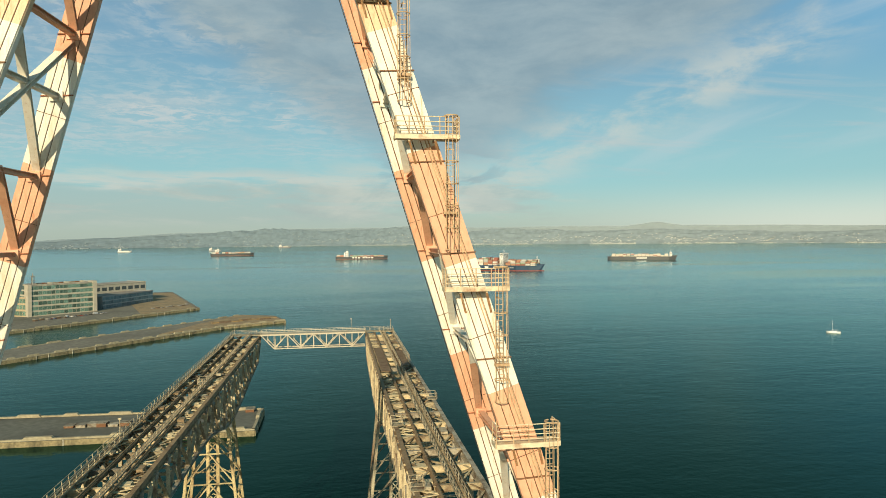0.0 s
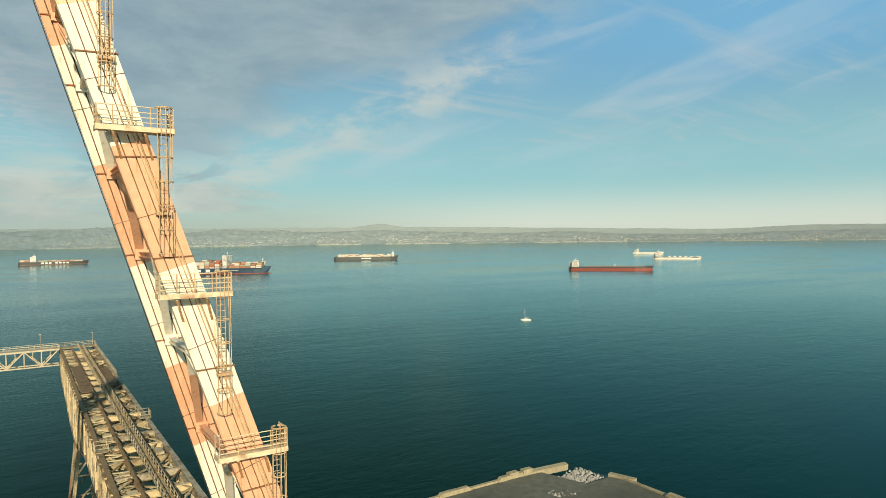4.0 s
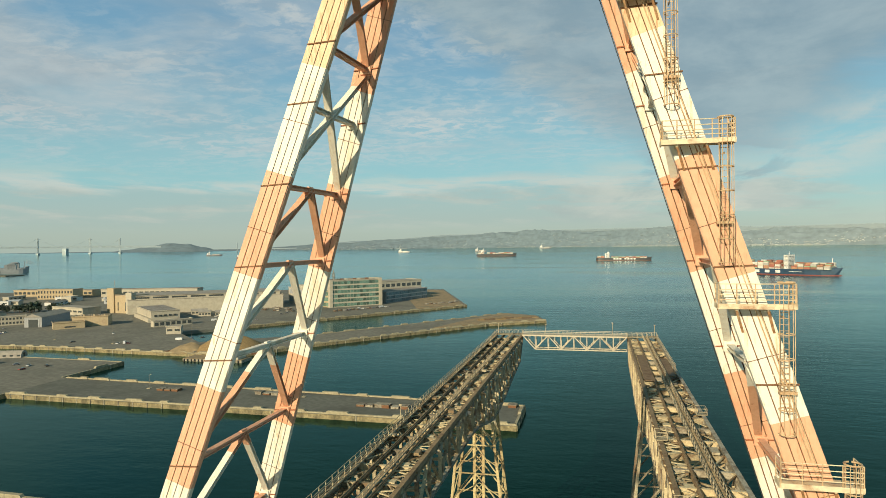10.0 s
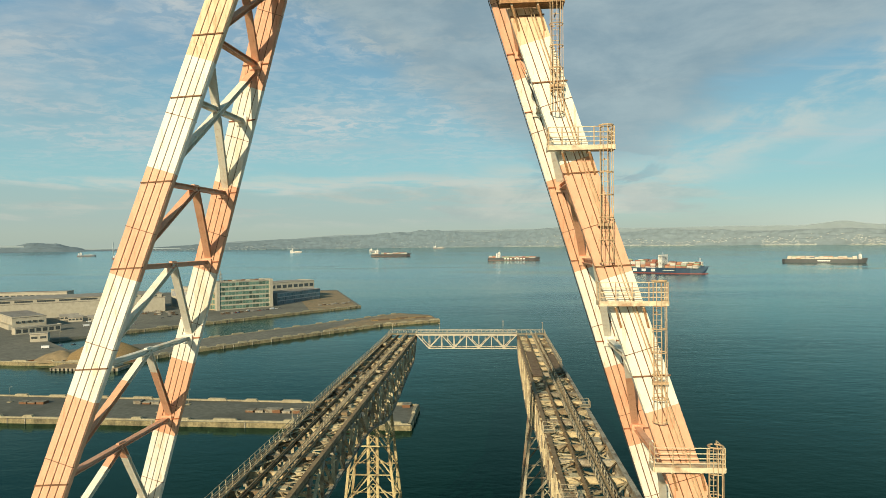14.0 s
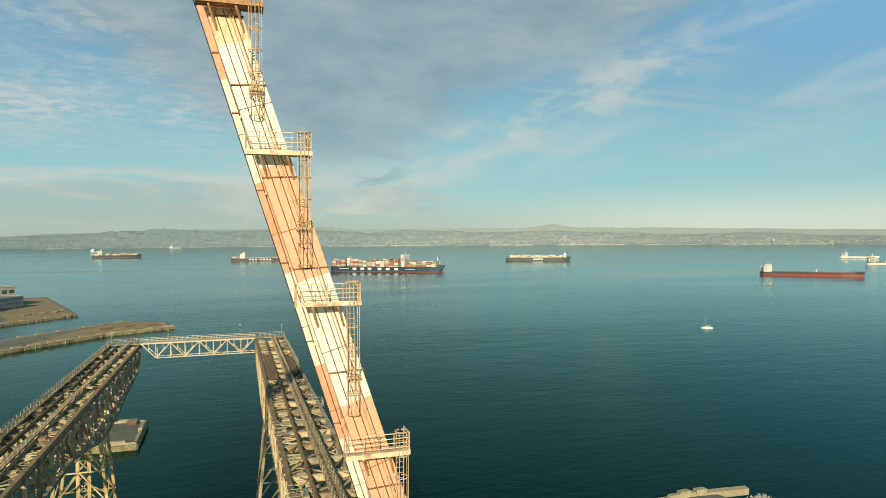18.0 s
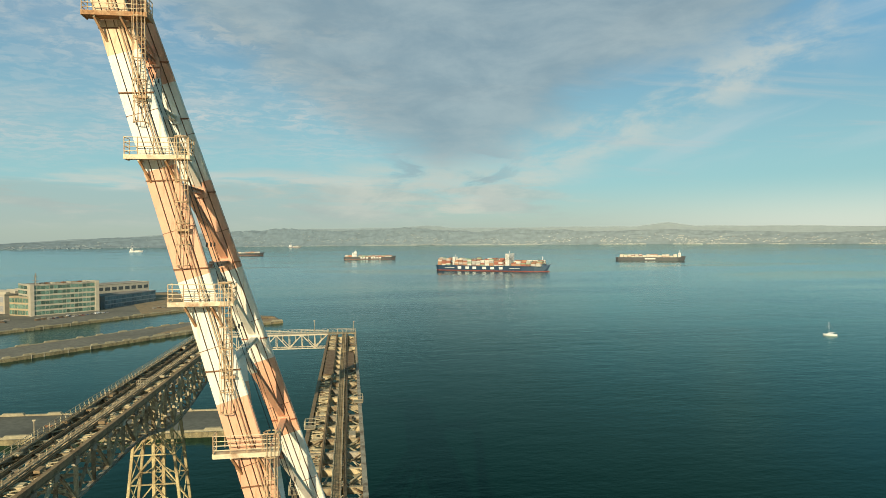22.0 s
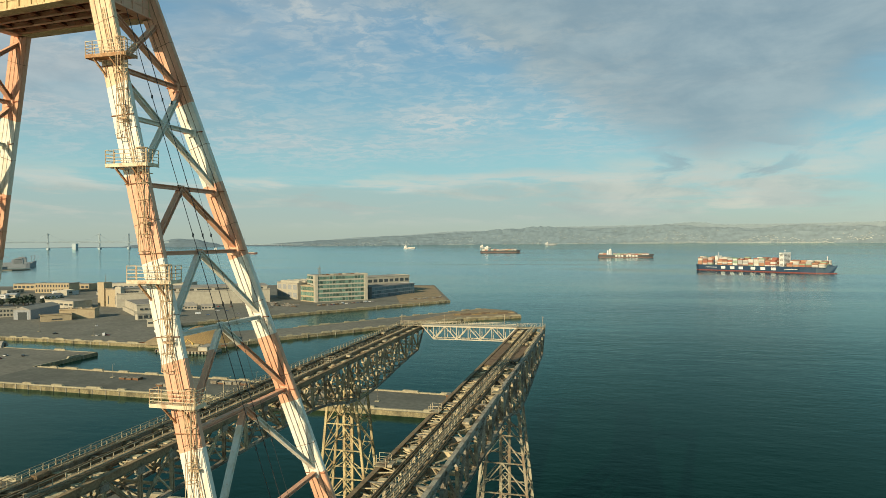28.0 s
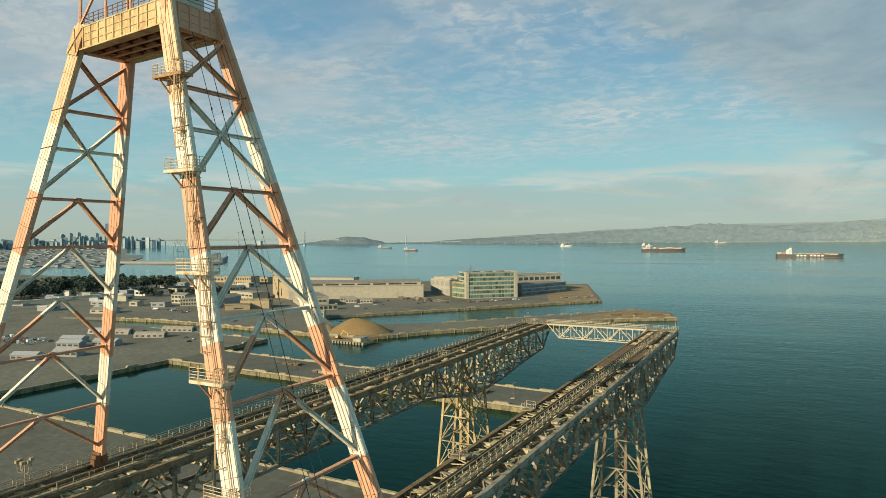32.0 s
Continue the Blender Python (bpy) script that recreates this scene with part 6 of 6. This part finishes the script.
t2 = ship("tanker", "grey and cream tanker with a white deckhouse aft", 1927, 1383, -53, 160, 26, 10, HULLS["white"], HULLS["rust"])
put("hull_band", hull_mesh(161, 26.3, 6, 10.2, 1.5, HULLS["black"], "hull_band"), t2)
superstructure(t2, -62, 18, 24, 10, 16, HULLS["white"])
for k in range(5):
    box("deck_house", -30 + 18 * k, -7, 10, -22 + 18 * k, 7, 13.5, HULLS["white"], t2)
t3 = ship("cargo_ship", "pale cargo ship far across the bay", 2296, 1805, -51, 130, 20, 7, HULLS["white"], HULLS["rust"])
superstructure(t3, -44, 12, 18, 7, 12, HULLS["white"])
for x, y, h, L, c in ((-1172, 3816, 18, 72, "white"), (-1795, 2990, 31, 78, "rust"), (-2150, 3262, 34, 90, "grey"), (-341, 4400, 4, 80, "grey"), (-700, 3900, 5, 70, "grey")):
    s = ship("cargo_ship", "small cargo ship far across the bay", x, y, h, L, 16, 6, HULLS[c], HULLS["rust"])
    superstructure(s, -L * 0.3, 9, 14, 6, 11, HULLS["white"])
    box("hatch", -L * 0.12, -5, 6, L * 0.3, 5, 8.5, BOXC[1], s)
# grey laid-up ships at the far pier
for x, y, L in ((-1850, 1650, 110), (-1945, 1750, 105)):
    s = ship("laid_up_ship", "grey laid-up naval ship with deck cranes at a pier", x, y, 40, L, 26, 14, HULLS["grey"])
    superstructure(s, 10, 26, 22, 14, 16, HULLS["grey"])
    for k in (-50, 45):
        tube("crane_post", [(k, 0, 14), (k, 0, 40)], 1.0, HULLS["grey"], s)
        beam("crane_jib", (k, 0, 38), (k + 22, 0, 30), 1.2, 1.4, HULLS["grey"], s)
shed = thing("pier_shed", "very long low pale transit shed on the far pier", "building", at=(-2080, 1428, 3))
shed.rotation_euler.z = math.atan2(88, 330)
box("wall", 0, 0, 0, 340, 26, 6, GREYW, shed)
box("roof", -1, -1, 6, 341, 27, 8, ROOFL, shed)
tagged(slab("pavement_far_pier", [(-2500, 1330), (-1700, 1505), (-1685, 1555), (-2480, 1400)], -3, 3, CONC), "long low pier across the channel", "pier", kind="structure")
tagged(slab("pavement_far_pier_outer", [(-2700, 1560), (-1985, 1700), (-1970, 1740), (-2690, 1620)], -3, 3, CONC), "long low pier across the channel", "pier", kind="structure")

SAIL = node_mat("white_boat_gelcoat", (0.75, 0.74, 0.70), 0.35, vary=0.05)
sb = thing("sailing_boat", "small white sailing boat under bare mast", "boat", at=(442, 464, 0))
sb.rotation_euler.z = radians(140)
put("hull", hull_mesh(11, 3.4, -0.3, 1.2, 0.3, SAIL), sb)
box("coachroof", -2.5, -1.0, 1.1, 2.0, 1.0, 1.8, SAIL, sb)
tube("mast", [(0.8, 0, 1.2), (0.8, 0, 11.5)], 0.09, SAIL, sb)
tube("boom", [(0.8, 0, 2.6), (-3.8, 0, 2.6)], 0.16, SAIL, sb)
for e_ in (5.2, -5.2):
    tube("stay", [(0.8, 0, 11.3), (e_, 0, 1.3)], 0.03, STEELD, sb)

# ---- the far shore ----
def hazed_mat(name, west, east, vary, scale):
    """Distant ground or walls: haze in the colour, a slow change of tint along the shore from west to east, and
    mottling.
    """
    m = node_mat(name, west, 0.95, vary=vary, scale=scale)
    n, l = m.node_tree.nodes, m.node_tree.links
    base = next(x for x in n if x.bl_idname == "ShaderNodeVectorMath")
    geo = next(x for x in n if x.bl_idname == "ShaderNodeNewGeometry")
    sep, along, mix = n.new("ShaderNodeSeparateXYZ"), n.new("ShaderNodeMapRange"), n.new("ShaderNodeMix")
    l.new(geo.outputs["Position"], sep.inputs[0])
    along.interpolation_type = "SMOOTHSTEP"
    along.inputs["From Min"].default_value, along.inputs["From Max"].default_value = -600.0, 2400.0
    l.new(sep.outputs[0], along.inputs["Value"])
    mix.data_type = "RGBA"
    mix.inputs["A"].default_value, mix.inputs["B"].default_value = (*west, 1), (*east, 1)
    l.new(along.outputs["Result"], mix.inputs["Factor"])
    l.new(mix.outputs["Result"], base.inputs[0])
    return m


# haze is part of these colours, stronger on the ridge and to the east
FARC = hazed_mat("hazed_hillside", (0.148, 0.20, 0.228), (0.20, 0.247, 0.264), 0.14, 0.01)
FARB = hazed_mat("hazed_ridge", (0.175, 0.23, 0.26), (0.222, 0.273, 0.292), 0.05, 0.006)


def knotted(knots, az):
    for (a, ha), (b, hb) in zip(knots, knots[1:]):
        if az <= b:
            s = (az - a) / (b - a)
            s = s * s * (3 - 2 * s)
            return ha + (hb - ha) * s
    return knots[-1][1]


def ridge(az):
    """Height of the nearer hills, in metres, by compass bearing."""
    return knotted(((-62, 0), (-41.2, 2), (-40, 15), (-38.5, 34), (-36.8, 56), (-35.4, 50), (-34.2, 26), (-33.2, 9), (-31, 10), (-24, 38), (-18, 66), (-12, 88), (-8, 112), (-5.5, 126), (-1, 108), (2.7, 116), (5.5, 130), (8.6, 108), (12, 96), (15, 116), (19, 104), (23, 92), (28, 102), (33, 86), (39, 70), (44.8, 78), (50, 54), (57, 46), (62, 60), (68, 64), (75, 50), (90, 30)), az)


def back_ridge(az):
    """Height of the hazier ridge behind, in metres, by compass bearing."""
    return knotted(((-62, 0), (-30, 4), (-20, 60), (-12, 96), (-2, 122), (4, 126), (7.5, 142), (10, 124), (15, 122), (20, 126), (25.5, 124), (28, 148), (30.5, 124), (36, 118), (44, 104), (50, 92), (57, 80), (64, 98), (75, 88), (90, 60)), az)


def slope(s):
    """Share of a hill's height at s of the way from the shore to its crest."""
    return 0.10 * min(1, s / 0.12) + 0.90 * max(0, (s - 0.18) / 0.82) ** 0.85


def hills(name, profile, r0, depth, material, rough, label):
    V, F = [], []
    rows = 9
    n = 620
    for i in range(n + 1):
        az = -62 + 150 * i / n
        H = profile(az)
        A = radians(az)
        for j in range(rows):
            s = j / (rows - 1)
            r = r0 + depth * s
            jag = 1 + rough * (noise.noise(Vector((az * 0.9, s * 2, r0))) + 0.6 * noise.noise(Vector((az * 2.9, s * 5, 3))) + 0.3 * noise.noise(Vector((az * 8.0, s * 5, 6))))
            if j in (3, 4, 5, 6):
                jag *= 1 + 0.16 * noise.noise(Vector((az * 0.8, j * 1.7, 7)))
            V.append((r * math.sin(A), r * math.cos(A), water_z(min(r, 4770)) - 1 + slope(s) * H * jag))
    for i in range(n):
        for j in range(rows - 1):
            k = i * rows + j
            F.append((k, k + rows, k + rows + 1, k + 1))
    return tagged(put(name, mesh_of(name, V, F, material)), label, "hills", kind="structure")


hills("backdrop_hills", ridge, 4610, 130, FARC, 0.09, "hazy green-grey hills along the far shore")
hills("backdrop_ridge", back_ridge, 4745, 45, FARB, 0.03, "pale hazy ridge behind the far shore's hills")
# towns on the far shore: countless small pale blocks, thick along the water and thinning up the slopes
r = random.Random(21)
V, F = [], []
for k in range(5200):
    az = r.uniform(-30, 72)
    u = r.random()
    s = abs(r.gauss(0, 0.05)) if u < 0.45 else 0.12 + abs(r.gauss(0, 0.22))
    if s > 0.8 or (az < 0 and r.random() < 0.55) or noise.noise(Vector((az * 0.35, s * 3, 2))) < -0.12:
        continue
    rr = 4612 + 128 * s
    A = radians(az)
    z = water_z(rr) - 1 + slope(s) * ridge(az)
    w, h = r.uniform(5, 22 if s < 0.12 else 12), r.uniform(0.8, 2.4)
    x, y = rr * math.sin(A), rr * math.cos(A)
    v, f = box_vf(x - w / 2, y - w / 2, z - 3, x + w / 2, y + w / 2, z + h)
    F += [tuple(i + len(V) for i in q) for q in f]
    V += v
# house walls take the same haze tint, nearly the hillside's to the west
TOWN = hazed_mat("hazed_town_wall", (0.20, 0.24, 0.255), (0.38, 0.395, 0.37), 0.5, 0.05)
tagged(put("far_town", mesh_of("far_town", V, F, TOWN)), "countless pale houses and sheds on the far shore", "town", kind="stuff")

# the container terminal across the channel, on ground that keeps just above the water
# ground colour greyed to carry the haze over the channel
FARL = node_mat("hazed_terminal_ground", (0.19, 0.215, 0.21), 0.95, vary=0.3, scale=0.01, stain=(0.15, 0.17, 0.165), stain_amount=0.5, stain_scale=0.008)


def far_terminal():
    V, F, nr, na = [], [], 18, 14
    for j in range(nr + 1):
        rr = 2220 + (4380 - 2220) * j / nr
        east = -55.8 + 2.2 * min(1.0, max(0.0, (rr - 2220) / 800)) - (1.2 if rr > 3400 else 0.0)
        for i in range(na + 1):
            A = radians(-80 + (80 + east) * i / na)
            V.append((rr * math.sin(A), rr * math.cos(A), water_z(rr) + (2.5 if 0 < j < nr else -3)))
    for j in range(nr):
        F += [(j * (na + 1) + i, j * (na + 1) + i + 1, (j + 1) * (na + 1) + i + 1, (j + 1) * (na + 1) + i) for i in range(na)]
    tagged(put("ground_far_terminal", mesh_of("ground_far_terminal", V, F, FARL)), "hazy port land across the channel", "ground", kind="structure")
    V, F = [], []
    for k in range(520):
        rr, A = r.uniform(2260, 4300), radians(r.uniform(-70, -55.6))
        w, d, h = r.uniform(10, 80), r.uniform(8, 22), r.uniform(1.5, 4.5)
        x, y, z = rr * math.sin(A), rr * math.cos(A), water_z(rr) + 2
        v, f = box_vf(x - w / 2, y - d / 2, z, x + w / 2, y + d / 2, z + h)
        F += [tuple(i + len(V) for i in q) for q in f]
        V += v
    # shed walls greyed with the same haze
    m = node_mat("hazed_shed_wall", (0.20, 0.225, 0.235), 0.9, vary=0.6, scale=0.012)
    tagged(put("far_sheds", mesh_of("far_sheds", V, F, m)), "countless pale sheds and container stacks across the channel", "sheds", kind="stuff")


far_terminal()
# crane paint with haze in its blue-grey
CRANEB = node_mat("hazed_crane_paint", (0.33, 0.40, 0.42), 0.8, vary=0.1)


def port_crane(az_, rr, jib):
    A = radians(az_)
    g = thing("port_crane", "hazy grey quay crane on the far terminal", "crane", "far port cranes", at=(rr * math.sin(A), rr * math.cos(A), water_z(rr) + 2))
    for x in (-9, 9):
        for y in (-8, 8):
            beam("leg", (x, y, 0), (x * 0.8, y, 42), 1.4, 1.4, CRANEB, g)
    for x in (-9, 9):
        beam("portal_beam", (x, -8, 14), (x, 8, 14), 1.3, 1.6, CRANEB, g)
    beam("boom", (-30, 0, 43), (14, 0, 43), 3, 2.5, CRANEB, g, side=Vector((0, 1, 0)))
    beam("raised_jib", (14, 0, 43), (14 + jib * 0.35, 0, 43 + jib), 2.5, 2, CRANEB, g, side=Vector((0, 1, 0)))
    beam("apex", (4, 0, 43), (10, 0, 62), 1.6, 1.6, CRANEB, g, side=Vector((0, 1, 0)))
    return g


for az_, rr in ((-51.3, 3300), (-50.9, 3330), (-50.5, 3360), (-50.1, 3390)):
    port_crane(az_, rr, 34)

# distance haze mixed into the city towers' blue-grey wall colours
HAZE = node_mat("hazed_tower_wall", (0.235, 0.315, 0.345), 0.7, vary=0.1, scale=0.02, per_object=0.25)
LIT = node_mat("hazed_tower_pale", (0.40, 0.475, 0.49), 0.6, vary=0.1, scale=0.02, per_object=0.2)


def skyscraper(az, w, h, r0, mat, taper=0.0):
    A = radians(az)
    g = thing("skyscraper", "hazy city tower on the distant skyline", "building", "city skyline", at=(r0 * math.sin(A), r0 * math.cos(A), water_z(r0)))
    g.rotation_euler.z = -A + r.uniform(-0.6, 0.6)
    if taper:
        t = 1 - taper
        v = [(-w / 2, -w / 2, 0), (w / 2, -w / 2, 0), (w / 2, w / 2, 0), (-w / 2, w / 2, 0), (-w / 2 * t, -w / 2 * t, h), (w / 2 * t, -w / 2 * t, h), (w / 2 * t, w / 2 * t, h), (-w / 2 * t, w / 2 * t, h)]
        put("shaft", mesh_of("shaft", v, [tuple(f) for f in BOX_F], mat), g)
    else:
        box("shaft", -w / 2, -w / 2, 0, w / 2, w / 2, h, mat, g)
        if h > 45:
            box("crown", -w / 3, -w / 3, h, w / 3, w / 3, h + h * 0.06, mat, g)
    return g


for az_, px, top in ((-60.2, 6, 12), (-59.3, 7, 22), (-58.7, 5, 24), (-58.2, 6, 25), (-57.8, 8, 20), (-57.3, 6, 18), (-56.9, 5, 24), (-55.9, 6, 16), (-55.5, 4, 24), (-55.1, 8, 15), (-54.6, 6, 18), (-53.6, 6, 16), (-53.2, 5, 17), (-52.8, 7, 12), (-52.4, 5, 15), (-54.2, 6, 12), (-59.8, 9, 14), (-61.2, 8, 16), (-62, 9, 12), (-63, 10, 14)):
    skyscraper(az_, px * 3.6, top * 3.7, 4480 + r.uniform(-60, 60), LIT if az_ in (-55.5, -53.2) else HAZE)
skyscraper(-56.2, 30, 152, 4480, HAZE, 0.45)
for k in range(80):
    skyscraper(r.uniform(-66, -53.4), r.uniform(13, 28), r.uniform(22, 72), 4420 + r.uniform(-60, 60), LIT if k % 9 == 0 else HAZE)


# bridge colour drawn towards the sky's, standing in for haze
SPAN = node_mat("hazed_bridge_steel", (0.36, 0.43, 0.45), 0.8, vary=0.1, scale=0.02)


def bay_bridge():
    g = thing("suspension_bridge", "hazy grey double suspension bridge across the far bay", "bridge")

    def at(az_, z, r0=4450):
        A = radians(az_)
        return Vector((r0 * math.sin(A), r0 * math.cos(A), water_z(r0) + z))

    deck = [at(-62 + 24.5 * k / 40, 40 + 5 * math.sin(math.pi * k / 40)) for k in range(41)]
    for p, q in zip(deck, deck[1:]):
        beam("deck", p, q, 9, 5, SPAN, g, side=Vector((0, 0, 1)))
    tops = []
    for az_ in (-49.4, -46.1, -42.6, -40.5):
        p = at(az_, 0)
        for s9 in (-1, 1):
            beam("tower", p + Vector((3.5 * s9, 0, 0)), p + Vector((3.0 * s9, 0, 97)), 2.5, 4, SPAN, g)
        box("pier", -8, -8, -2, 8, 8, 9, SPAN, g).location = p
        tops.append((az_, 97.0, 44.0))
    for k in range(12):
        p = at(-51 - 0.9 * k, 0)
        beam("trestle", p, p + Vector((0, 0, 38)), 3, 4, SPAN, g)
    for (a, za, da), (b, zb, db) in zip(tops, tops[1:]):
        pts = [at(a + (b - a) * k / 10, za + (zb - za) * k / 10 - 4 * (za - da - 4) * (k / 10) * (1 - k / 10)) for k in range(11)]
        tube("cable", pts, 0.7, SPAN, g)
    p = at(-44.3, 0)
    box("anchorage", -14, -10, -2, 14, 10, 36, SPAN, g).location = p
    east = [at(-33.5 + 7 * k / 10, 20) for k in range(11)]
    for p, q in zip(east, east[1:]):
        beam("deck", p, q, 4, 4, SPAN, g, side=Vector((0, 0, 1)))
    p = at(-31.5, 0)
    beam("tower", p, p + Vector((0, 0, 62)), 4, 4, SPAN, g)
    return g


bay_bridge()
